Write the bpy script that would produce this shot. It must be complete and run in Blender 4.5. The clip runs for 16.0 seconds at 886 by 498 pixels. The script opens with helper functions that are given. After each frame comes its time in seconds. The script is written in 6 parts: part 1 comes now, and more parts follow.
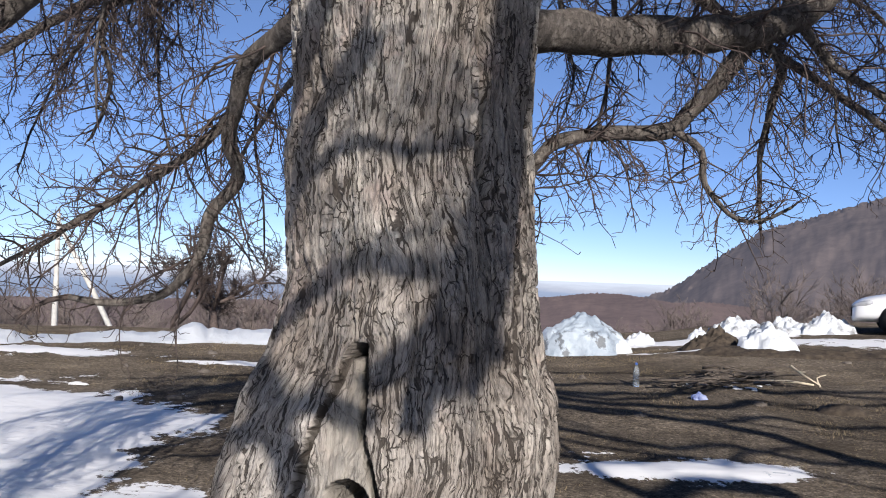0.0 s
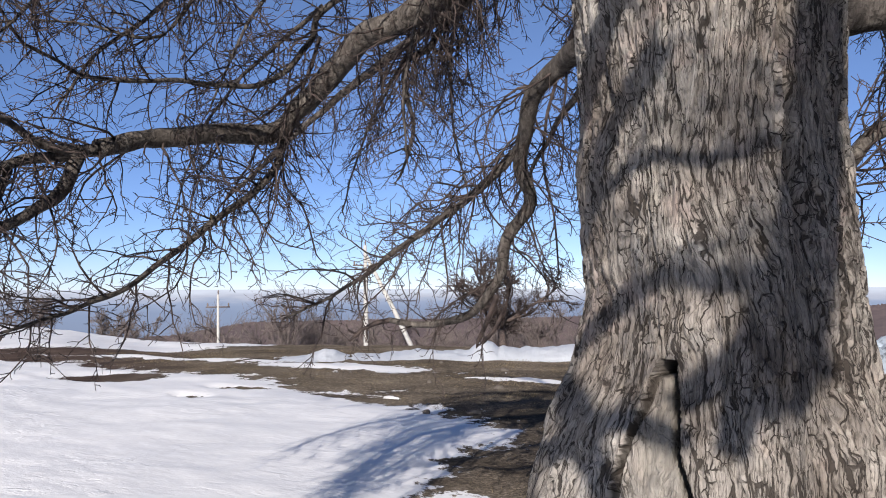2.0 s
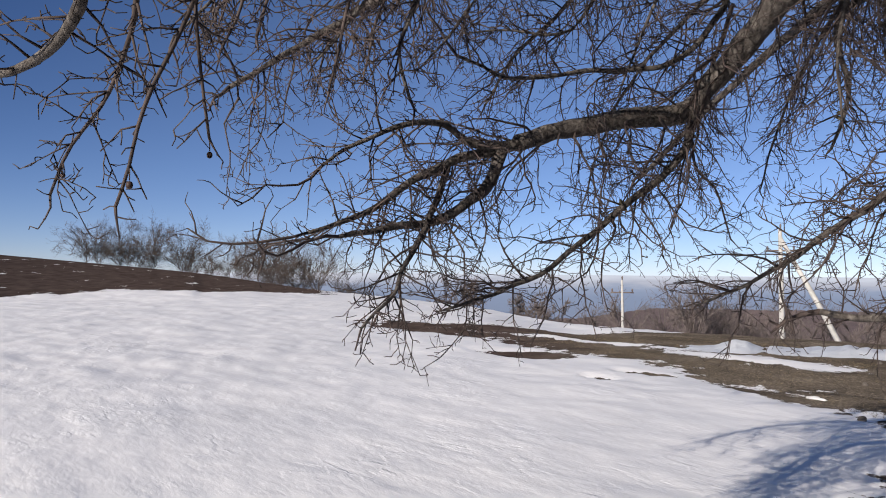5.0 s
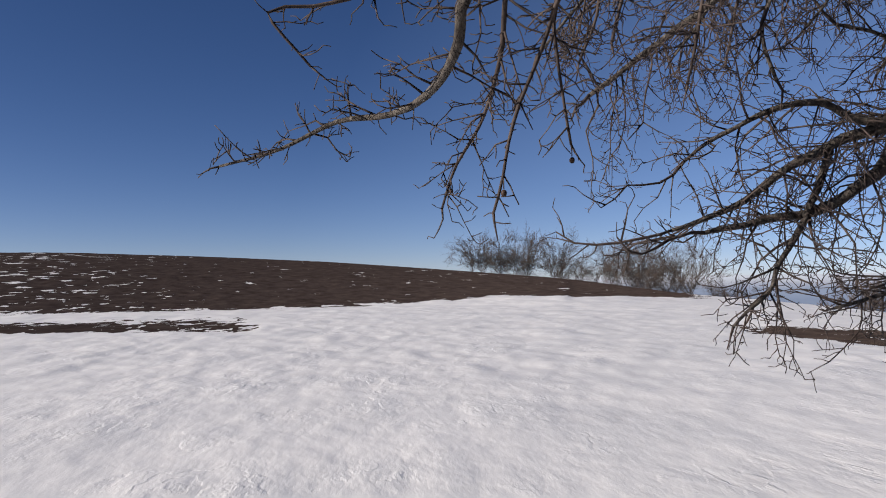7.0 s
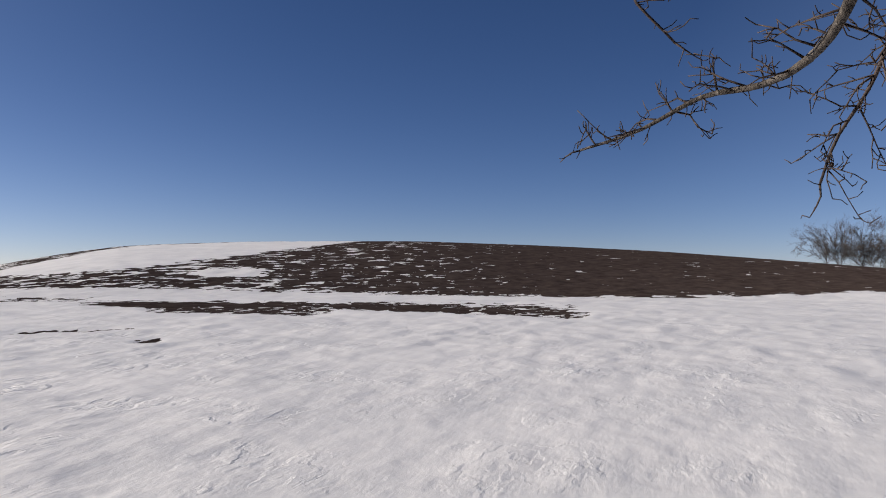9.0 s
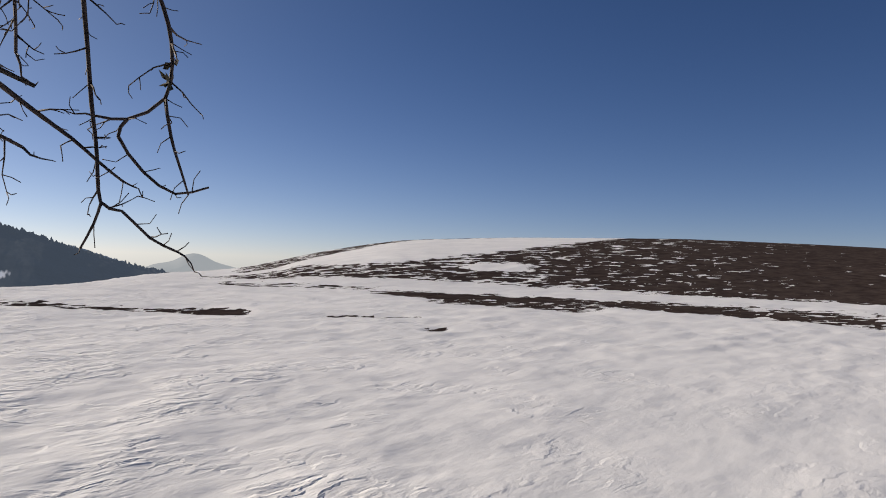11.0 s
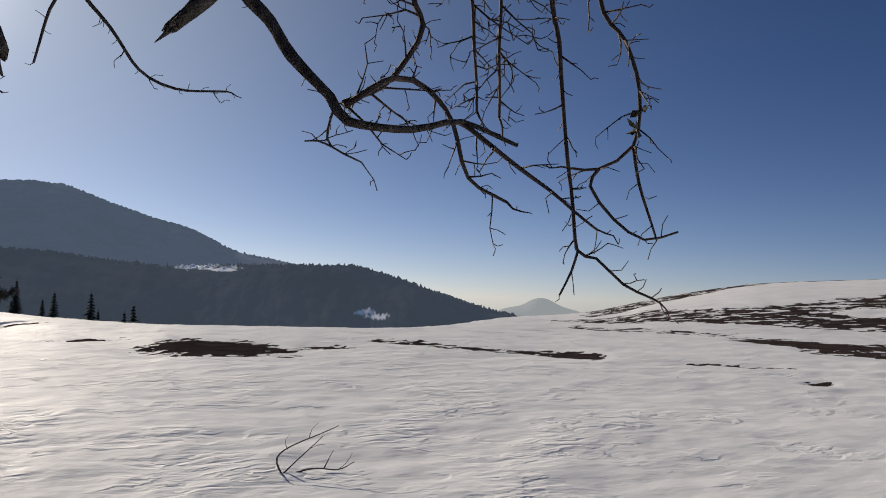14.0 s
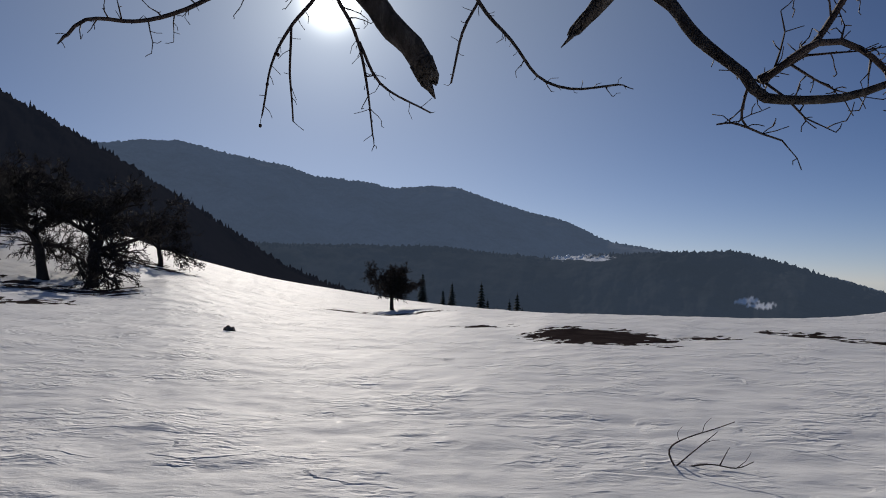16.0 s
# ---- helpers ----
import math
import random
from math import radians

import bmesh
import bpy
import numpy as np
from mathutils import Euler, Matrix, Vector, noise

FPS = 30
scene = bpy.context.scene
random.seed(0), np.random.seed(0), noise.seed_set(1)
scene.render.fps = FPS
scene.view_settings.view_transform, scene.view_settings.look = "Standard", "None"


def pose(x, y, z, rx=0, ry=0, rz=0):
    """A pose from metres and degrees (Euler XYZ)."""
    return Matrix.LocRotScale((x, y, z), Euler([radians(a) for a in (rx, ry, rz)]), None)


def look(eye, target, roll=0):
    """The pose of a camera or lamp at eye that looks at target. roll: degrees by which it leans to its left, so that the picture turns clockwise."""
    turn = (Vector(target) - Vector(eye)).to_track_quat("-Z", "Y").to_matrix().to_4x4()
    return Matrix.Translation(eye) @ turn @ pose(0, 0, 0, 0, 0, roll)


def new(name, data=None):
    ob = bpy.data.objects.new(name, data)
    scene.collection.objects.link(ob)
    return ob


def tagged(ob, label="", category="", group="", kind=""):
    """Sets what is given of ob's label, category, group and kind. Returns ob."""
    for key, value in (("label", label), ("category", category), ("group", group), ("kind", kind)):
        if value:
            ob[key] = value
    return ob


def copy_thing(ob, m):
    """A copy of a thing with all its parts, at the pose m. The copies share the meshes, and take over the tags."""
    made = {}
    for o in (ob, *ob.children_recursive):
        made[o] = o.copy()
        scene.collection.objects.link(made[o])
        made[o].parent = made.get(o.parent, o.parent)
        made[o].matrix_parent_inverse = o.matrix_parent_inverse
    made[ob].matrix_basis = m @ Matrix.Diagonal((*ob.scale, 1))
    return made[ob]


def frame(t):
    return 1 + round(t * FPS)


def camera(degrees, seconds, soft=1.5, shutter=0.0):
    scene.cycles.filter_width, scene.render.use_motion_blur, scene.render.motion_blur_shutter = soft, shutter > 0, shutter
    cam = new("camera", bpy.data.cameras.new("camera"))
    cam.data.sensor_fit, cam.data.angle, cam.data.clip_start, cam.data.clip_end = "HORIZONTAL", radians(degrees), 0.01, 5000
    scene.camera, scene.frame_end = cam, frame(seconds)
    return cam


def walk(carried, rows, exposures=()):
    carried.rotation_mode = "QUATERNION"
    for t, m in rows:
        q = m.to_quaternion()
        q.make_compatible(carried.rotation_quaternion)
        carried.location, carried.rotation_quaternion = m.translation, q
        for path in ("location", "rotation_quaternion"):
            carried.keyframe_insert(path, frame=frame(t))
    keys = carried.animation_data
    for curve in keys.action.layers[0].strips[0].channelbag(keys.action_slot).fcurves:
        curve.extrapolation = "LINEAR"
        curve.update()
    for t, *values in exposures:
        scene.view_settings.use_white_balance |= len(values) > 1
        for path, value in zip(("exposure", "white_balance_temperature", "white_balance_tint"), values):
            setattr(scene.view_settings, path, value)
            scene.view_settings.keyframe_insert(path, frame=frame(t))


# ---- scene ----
cam = camera(62.6, 16.0, soft=1.0)
PATH = [
    (0, (-0.019, -0.001, 1.719), (-0.077, 1.996, 1.8), 2.1),
    (0.5, (-0.036, -0.018, 1.716), (-0.245, 1.969, 1.809), 1.9),
    (1, (-0.047, -0.025, 1.719), (-0.451, 1.931, 1.82), 0.8),
    (1.5, (-0.06, -0.027, 1.721), (-0.673, 1.874, 1.82), 0.4),
    (2, (-0.068, -0.048, 1.723), (-0.86, 1.785, 1.837), -0.2),
    (2.5, (-0.077, -0.068, 1.717), (-0.99, 1.71, 1.797), 0.3),
    (3, (-0.083, -0.064, 1.72), (-1.169, 1.61, 1.842), -0.2),
    (3.5, (-0.093, -0.062, 1.72), (-1.355, 1.483, 1.858), -0.3),
    (4, (-0.112, -0.054, 1.716), (-1.523, 1.356, 1.853), -0.4),
    (4.2, (-0.118, -0.05, 1.726), (-1.562, 1.329, 1.845), -0.1),
    (6.3, (-0.085, -0.024, 1.705), (-1.997, 0.558, 1.781), -0.0),
    (6.5, (-0.077, -0.028, 1.704), (-2.015, 0.46, 1.783), -0.2),
    (7, (-0.066, -0.044, 1.703), (-2.047, 0.212, 1.789), -0.7),
    (7.5, (-0.069, -0.055, 1.699), (-2.067, -0.012, 1.782), 0.1),
    (8, (-0.083, -0.068, 1.696), (-2.074, -0.242, 1.784), -0.1),
    (8.5, (-0.065, -0.077, 1.689), (-2.027, -0.457, 1.764), 0.7),
    (8.7, (-0.052, -0.084, 1.685), (-1.992, -0.564, 1.754), 0.6),
    (10.8, (0.016, -0.551, 1.666), (-1.593, -1.737, 1.694), 1.5),
    (11, (0.02, -0.571, 1.665), (-1.549, -1.811, 1.701), 1.8),
    (11.5, (0.052, -0.606, 1.659), (-1.36, -2.022, 1.698), 1.7),
    (12, (0.112, -0.645, 1.656), (-1.208, -2.148, 1.709), 1.7),
    (12.5, (0.152, -0.695, 1.65), (-1.075, -2.271, 1.75), 2.2),
    (13, (0.167, -0.723, 1.644), (-0.946, -2.382, 1.752), 2.0),
    (13.5, (0.202, -0.737, 1.643), (-0.821, -2.45, 1.778), 2.3),
    (14, (0.223, -0.797, 1.66), (-0.623, -2.604, 1.788), 1.8),
    (14.5, (0.229, -0.781, 1.662), (-0.359, -2.69, 1.773), 1.2),
    (15, (0.245, -0.8, 1.67), (-0.068, -2.769, 1.818), 0.3),
    (15.3, (0.259, -0.802, 1.665), (0.04, -2.787, 1.76), -0.6),
    (15.5, (0.271, -0.803, 1.663), (0.154, -2.797, 1.754), 0.4),
    (16, (0.314, -0.813, 1.663), (0.437, -2.808, 1.736), 1.0),
]
walk(cam, [(t, look(eye, target, roll)) for t, eye, target, roll in PATH],
     ((0.0, 0.60, 6250, 11), (2.5, 0.46, 6350, 12), (4.2, 0.33, 6450, 12), (7.0, 0.14, 6600, 12), (11.0, 0.0, 6900, 11), (12.5, -0.06, 7100, 11), (14.0, -0.27, 6900, 10), (16.0, -0.70, 6400, 10)))


# ---- world and sun ----
SUN_AZ, SUN_EL = 193.0, 23.5
world = bpy.data.worlds.new("world")
scene.world = world
world.use_nodes = True
wn = world.node_tree.nodes
sky = wn.new("ShaderNodeTexSky")
sky.sky_type = "NISHITA"
sky.sun_disc = False
sky.sun_elevation = radians(SUN_EL)
sky.sun_rotation = radians(-SUN_AZ)
sky.altitude = 1800
sky.air_density, sky.dust_density, sky.ozone_density = 0.7, 0.35, 3.0
wn["Background"].inputs["Strength"].default_value = 0.066
deep = wn.new("ShaderNodeHueSaturation")
deep.inputs["Saturation"].default_value = 1.14
tint = wn.new("ShaderNodeMix")
tint.data_type, tint.blend_type = "RGBA", "MULTIPLY"
tint.inputs[0].default_value = 1.0
tint.inputs[7].default_value = (1.07, 0.955, 1.07, 1)
world.node_tree.links.new(sky.outputs[0], deep.inputs["Color"])
world.node_tree.links.new(deep.outputs[0], tint.inputs[6])
# the glow of the air round the sun
GLOW_AZ, GLOW_EL = radians(192.7), radians(20.6)
where = wn.new("ShaderNodeTexCoord")
facing = wn.new("ShaderNodeVectorMath")
facing.operation = "DOT_PRODUCT"
facing.inputs[1].default_value = (-math.sin(GLOW_AZ) * math.cos(GLOW_EL), math.cos(GLOW_AZ) * math.cos(GLOW_EL), math.sin(GLOW_EL))
world.node_tree.links.new(where.outputs["Generated"], facing.inputs[0])
# the clear sky is paler again opposite the sun than across it
away = wn.new("ShaderNodeMath")
away.operation = "MULTIPLY_ADD"
away.use_clamp = True
away.inputs[1].default_value, away.inputs[2].default_value = -1.0, -0.1
world.node_tree.links.new(facing.outputs["Value"], away.inputs[0])
opposite = wn.new("ShaderNodeMix")
opposite.data_type, opposite.blend_type = "RGBA", "ADD"
opposite.inputs[7].default_value = (1.5, 2.0, 2.7, 1)
world.node_tree.links.new(away.outputs[0], opposite.inputs[0])
world.node_tree.links.new(tint.outputs[2], opposite.inputs[6])
skies = opposite.outputs[2]
# pale air along the horizon, stronger towards the sun
height = wn.new("ShaderNodeSeparateXYZ")
world.node_tree.links.new(where.outputs["Generated"], height.inputs[0])


def sky_math(op, a, b):
    k = wn.new("ShaderNodeMath")
    k.operation = op
    k.use_clamp = True
    for i, v in ((0, a), (1, b)):
        if isinstance(v, (int, float)):
            k.inputs[i].default_value = v
        else:
            world.node_tree.links.new(v, k.inputs[i])
    return k.outputs[0]


low_air = sky_math("POWER", sky_math("SUBTRACT", 1.0, height.outputs[2]), 11.0)
sunward = sky_math("ADD", sky_math("MULTIPLY", sky_math("POWER", sky_math("MULTIPLY", facing.outputs["Value"], 1.0), 2.0), 0.87), 0.13)
pale_air = wn.new("ShaderNodeMix")
pale_air.data_type, pale_air.blend_type = "RGBA", "ADD"
pale_air.inputs[7].default_value = (4.7, 4.65, 4.1, 1)
world.node_tree.links.new(sky_math("MULTIPLY", low_air, sunward), pale_air.inputs[0])
world.node_tree.links.new(skies, pale_air.inputs[6])
skies = pale_air.outputs[2]
for power, amount, red, blue in ((2400, 70.0, 0.96, 0.92), (200, 7.5, 0.92, 0.94), (16, 3.3, 0.84, 0.88), (5, 1.9, 0.95, 0.70)):
    up = wn.new("ShaderNodeMath")
    up.operation = "POWER"
    up.use_clamp = True
    up.inputs[1].default_value = power
    world.node_tree.links.new(facing.outputs["Value"], up.inputs[0])
    add_glow = wn.new("ShaderNodeMix")
    add_glow.data_type, add_glow.blend_type = "RGBA", "ADD"
    add_glow.inputs[7].default_value = (amount * red, amount * 0.97, amount * blue, 1)
    add_glow.clamp_factor = True
    world.node_tree.links.new(up.outputs[0], add_glow.inputs[0])
    world.node_tree.links.new(skies, add_glow.inputs[6])
    skies = add_glow.outputs[2]
world.node_tree.links.new(skies, wn["Background"].inputs["Color"])

sun_way = Vector((-math.sin(radians(SUN_AZ)) * math.cos(radians(SUN_EL)),
                  math.cos(radians(SUN_AZ)) * math.cos(radians(SUN_EL)), math.sin(radians(SUN_EL))))
sun_lamp = new("sun", bpy.data.lights.new("sun", "SUN"))
sun_lamp.data.energy = 5.0
sun_lamp.data.angle = radians(0.53)
sun_lamp.data.color = (1.0, 0.91, 0.80)
sun_lamp.matrix_world = look(sun_way * 50, (0, 0, 0))


# ---- materials ----
def material(name, rough=0.8, spec=0.3):
    m = bpy.data.materials.new(name)
    m.use_nodes = True
    b = m.node_tree.nodes["Principled BSDF"]
    b.inputs["Roughness"].default_value = rough
    b.inputs["Specular IOR Level"].default_value = spec
    return m, m.node_tree.nodes, m.node_tree.links, b


def noise_of(nodes, links, scale, detail=4, rough=0.55, where="Object", stretch=(1, 1, 1), kind="ShaderNodeTexNoise"):
    co = nodes.new("ShaderNodeTexCoord")
    mp = nodes.new("ShaderNodeMapping")
    mp.inputs["Scale"].default_value = stretch
    links.new(co.outputs[where], mp.inputs["Vector"])
    n = nodes.new(kind)
    n.inputs["Scale"].default_value = scale
    if kind == "ShaderNodeTexNoise":
        n.inputs["Detail"].default_value = detail
        n.inputs["Roughness"].default_value = rough
    links.new(mp.outputs[0], n.inputs["Vector"])
    return n.outputs[0]


def ramp(nodes, links, value, stops):
    r = nodes.new("ShaderNodeValToRGB")
    e = r.color_ramp.elements
    while len(e) < len(stops):
        e.new(0.5)
    for k, (p, c) in zip(e, stops):
        k.position = p
        k.color = (*c, 1) if len(c) == 3 else c
    links.new(value, r.inputs[0])
    return r.outputs[0]


def mix(nodes, links, fac, a, b, mode="MIX"):
    m = nodes.new("ShaderNodeMix")
    m.data_type, m.blend_type = "RGBA", mode
    for k, v in ((0, fac), (6, a), (7, b)):
        if isinstance(v, (int, float)):
            m.inputs[k].default_value = v
        elif isinstance(v, tuple):
            m.inputs[k].default_value = (*v, 1)
        else:
            links.new(v, m.inputs[k])
    return m.outputs[2]


def bump(nodes, links, height, strength, distance, normal=None):
    b = nodes.new("ShaderNodeBump")
    b.inputs["Strength"].default_value = strength
    b.inputs["Distance"].default_value = distance
    links.new(height, b.inputs["Height"])
    if normal is not None:
        links.new(normal, b.inputs["Normal"])
    return b.outputs[0]


def maths(nodes, links, op, a, b=0.0):
    m = nodes.new("ShaderNodeMath")
    m.operation = op
    for k, v in ((0, a), (1, b)):
        if isinstance(v, (int, float)):
            m.inputs[k].default_value = v
        else:
            links.new(v, m.inputs[k])
    return m.outputs[0]


def attribute(nodes, name):
    a = nodes.new("ShaderNodeAttribute")
    a.attribute_name = name
    return a.outputs["Fac"]


def simple(name, dark, light, scale, rough=0.8, relief=0.0, spec=0.3, where="Object", stretch=(1, 1, 1)):
    m, n, l, b = material(name, rough, spec)
    v = noise_of(n, l, scale, 5, 0.6, where, stretch)
    l.new(ramp(n, l, v, ((0.3, dark), (0.7, light))), b.inputs["Base Color"])
    if relief:
        f = noise_of(n, l, scale * 6, 4, 0.6, where, stretch)
        l.new(bump(n, l, f, 0.6, relief), b.inputs["Normal"])
    return m


def snow_colour(n, l, where="Object"):
    broad = noise_of(n, l, 0.35, 4, 0.6, where)
    return ramp(n, l, broad, ((0.3, (0.70, 0.71, 0.725)), (0.7, (0.83, 0.83, 0.83))))


def ground_material():
    m, n, l, b = material("snow_and_earth", 0.6, 0.35)
    amount = attribute(n, "snow")
    streak = noise_of(n, l, 0.8, 9, 0.74)
    fine = noise_of(n, l, 4.5, 5, 0.6)
    v = maths(n, l, "ADD", amount, maths(n, l, "MULTIPLY", maths(n, l, "SUBTRACT", streak, 0.5), 3.4))
    v = maths(n, l, "ADD", v, maths(n, l, "MULTIPLY", maths(n, l, "SUBTRACT", fine, 0.5), 0.8))
    fac = n.new("ShaderNodeMapRange")
    fac.interpolation_type = "SMOOTHSTEP"
    fac.inputs[1].default_value, fac.inputs[2].default_value = -0.03, 0.05
    l.new(v, fac.inputs[0])
    fac = fac.outputs[0]
    # earth with dead grass
    e1 = noise_of(n, l, 1.1, 6, 0.62)
    e2 = noise_of(n, l, 16, 5, 0.7)
    e3 = noise_of(n, l, 60, 3, 0.7)
    soil = ramp(n, l, e1, ((0.30, (0.048, 0.041, 0.036)), (0.5, (0.110, 0.094, 0.079)), (0.72, (0.205, 0.176, 0.146))))
    grass = ramp(n, l, e2, ((0.35, (0.036, 0.031, 0.027)), (0.55, (0.128, 0.110, 0.090)), (0.70, (0.34, 0.288, 0.225))))
    near_earth = mix(n, l, 0.55, soil, grass)
    near_earth = mix(n, l, 1.0, near_earth, ramp(n, l, noise_of(n, l, 34, 4, 0.75), ((0.34, (0.45, 0.44, 0.43)), (0.5, (1.0, 1.0, 1.0)), (0.66, (1.75, 1.70, 1.60)))), "MULTIPLY")
    damp = ramp(n, l, noise_of(n, l, 0.45, 7, 0.68, stretch=(0.6, 1.0, 1.0)), ((0.44, (0, 0, 0)), (0.60, (0.75, 0.75, 0.75))))
    near_earth = mix(n, l, damp, near_earth, (0.050, 0.042, 0.034))
    heath = ramp(n, l, e1, ((0.3, (0.040, 0.030, 0.0275)), (0.7, (0.094, 0.072, 0.064))))
    earth = mix(n, l, attribute(n, "heath"), near_earth, heath)
    # wind-packed snow
    s1 = noise_of(n, l, 1.1, 3, 0.5, stretch=(0.6, 1.0, 1.0))
    s2 = noise_of(n, l, 3.6, 4, 0.5, stretch=(0.5, 1.0, 1.0))
    s3 = noise_of(n, l, 90, 2, 0.6)
    s4 = noise_of(n, l, 13.0, 4, 0.6, stretch=(0.42, 1.0, 1.0))
    white = snow_colour(n, l)
    dust = noise_of(n, l, 2.2, 6, 0.7, stretch=(0.5, 1, 1))
    white = mix(n, l, ramp(n, l, dust, ((0.55, (0, 0, 0)), (0.8, (0.22, 0.22, 0.22)))), white, (0.50, 0.48, 0.46))
    l.new(mix(n, l, fac, earth, white), b.inputs["Base Color"])
    l.new(maths(n, l, "MULTIPLY", maths(n, l, "SUBTRACT", 1.0, fac), 0.5), b.inputs["Diffuse Roughness"])
    glaze = ramp(n, l, noise_of(n, l, 11.0, 6, 0.72, stretch=(0.5, 1.0, 1.0)), ((0.58, (0, 0, 0)), (0.72, (1, 1, 1))))
    glaze = maths(n, l, "MULTIPLY", glaze, fac)
    l.new(maths(n, l, "SUBTRACT", maths(n, l, "SUBTRACT", 0.92, maths(n, l, "MULTIPLY", fac, 0.28)), maths(n, l, "MULTIPLY", glaze, 0.20)), b.inputs["Roughness"])
    l.new(maths(n, l, "ADD", maths(n, l, "MULTIPLY", fac, 0.045), maths(n, l, "MULTIPLY", glaze, 0.17)), b.inputs["Specular IOR Level"])
    hs = maths(n, l, "ADD", maths(n, l, "MULTIPLY", s1, 0.42), maths(n, l, "MULTIPLY", s2, 0.26))
    hs = maths(n, l, "ADD", hs, maths(n, l, "MULTIPLY", s3, 0.03))
    hs = maths(n, l, "ADD", hs, maths(n, l, "MULTIPLY", s4, 0.20))
    # soft old footmarks and melt hollows, in patches
    pits = n.new("ShaderNodeTexVoronoi")
    pits.feature = "SMOOTH_F1"
    pits.inputs["Scale"].default_value = 4.2
    pits.inputs["Smoothness"].default_value = 0.55
    lay = n.new("ShaderNodeMapping")
    lay.inputs["Scale"].default_value = (0.55, 1.0, 1.0)
    lay.inputs["Rotation"].default_value = (0, 0, 0.35)
    l.new(n.new("ShaderNodeTexCoord").outputs["Object"], lay.inputs["Vector"])
    l.new(lay.outputs[0], pits.inputs["Vector"])
    trodden = ramp(n, l, noise_of(n, l, 0.42, 4, 0.6), ((0.46, (0, 0, 0)), (0.60, (1, 1, 1))))
    hs = maths(n, l, "ADD", hs, maths(n, l, "MULTIPLY", maths(n, l, "MULTIPLY", pits.outputs["Distance"], trodden), 0.24))
    # thin crusts broken at their edges
    plates = maths(n, l, "FRACT", maths(n, l, "MULTIPLY", noise_of(n, l, 2.1, 5, 0.55, stretch=(0.5, 1.0, 1.0)), 6.0))
    plates = ramp(n, l, plates, ((0.0, (0, 0, 0)), (0.72, (1, 1, 1)), (1.0, (0, 0, 0))))
    torn = ramp(n, l, noise_of(n, l, 0.8, 3, 0.6), ((0.45, (0, 0, 0)), (0.60, (1, 1, 1))))
    rim = n.new("ShaderNodeMapRange")
    rim.inputs[1].default_value, rim.inputs[2].default_value, rim.inputs[3].default_value, rim.inputs[4].default_value = 0.85, 1.6, 0.14, 0.46
    l.new(attribute(n, "crust"), rim.inputs[0])
    hs = maths(n, l, "ADD", hs, maths(n, l, "MULTIPLY", maths(n, l, "MULTIPLY", plates, torn), rim.outputs[0]))
    he = maths(n, l, "ADD", maths(n, l, "MULTIPLY", e2, 0.6), maths(n, l, "MULTIPLY", e3, 0.25))
    snow_h = maths(n, l, "MULTIPLY", fac, maths(n, l, "ADD", hs, 0.25))
    earth_h = maths(n, l, "MULTIPLY", maths(n, l, "SUBTRACT", 1.0, fac), he)
    calm = noise_of(n, l, 0.22, 4, 0.6)
    calm = ramp(n, l, calm, ((0.38, (0.50, 0.50, 0.50)), (0.68, (1, 1, 1))))
    snow_h = maths(n, l, "MULTIPLY", maths(n, l, "MULTIPLY", snow_h, calm), attribute(n, "crust"))
    l.new(bump(n, l, maths(n, l, "ADD", snow_h, earth_h), 0.8, 0.065), b.inputs["Normal"])
    return m


def bark_material(name, dark, mid, light, scale=1.0, spec=0.2):
    m, n, l, b = material(name, 0.9, spec)
    g = noise_of(n, l, 30 * scale, 6, 0.68, stretch=(1, 1, 0.25))
    p = noise_of(n, l, 3.2 * scale, 4, 0.6)
    f = noise_of(n, l, 150 * scale, 4, 0.7, stretch=(1, 1, 0.22))
    base = ramp(n, l, g, ((0.32, dark), (0.52, mid), (0.72, light)))
    base = mix(n, l, ramp(n, l, p, ((0.45, (0, 0, 0)), (0.7, (0.35, 0.35, 0.35)))), base, mid)
    fleck = ramp(n, l, noise_of(n, l, 45 * scale, 3, 0.6), ((0.60, (0, 0, 0)), (0.75, (0.4, 0.4, 0.4))))
    base = mix(n, l, fleck, base, light)
    v = noise_of(n, l, 26 * scale, 4, 0.55)
    line = ramp(n, l, maths(n, l, "ABSOLUTE", maths(n, l, "SUBTRACT", v, 0.5)), ((0.0, (1, 1, 1)), (0.042, (0, 0, 0))))
    line = maths(n, l, "MULTIPLY", line, ramp(n, l, p, ((0.40, (0.2, 0.2, 0.2)), (0.60, (1, 1, 1)))))
    base = mix(n, l, maths(n, l, "MULTIPLY", line, 0.75), base, (0.028, 0.024, 0.021))
    l.new(base, b.inputs["Base Color"])
    h = maths(n, l, "ADD", g, maths(n, l, "MULTIPLY", f, 0.45))
    h = maths(n, l, "SUBTRACT", h, maths(n, l, "MULTIPLY", line, 0.7))
    l.new(bump(n, l, h, 1.0, 0.009), b.inputs["Normal"])
    return m


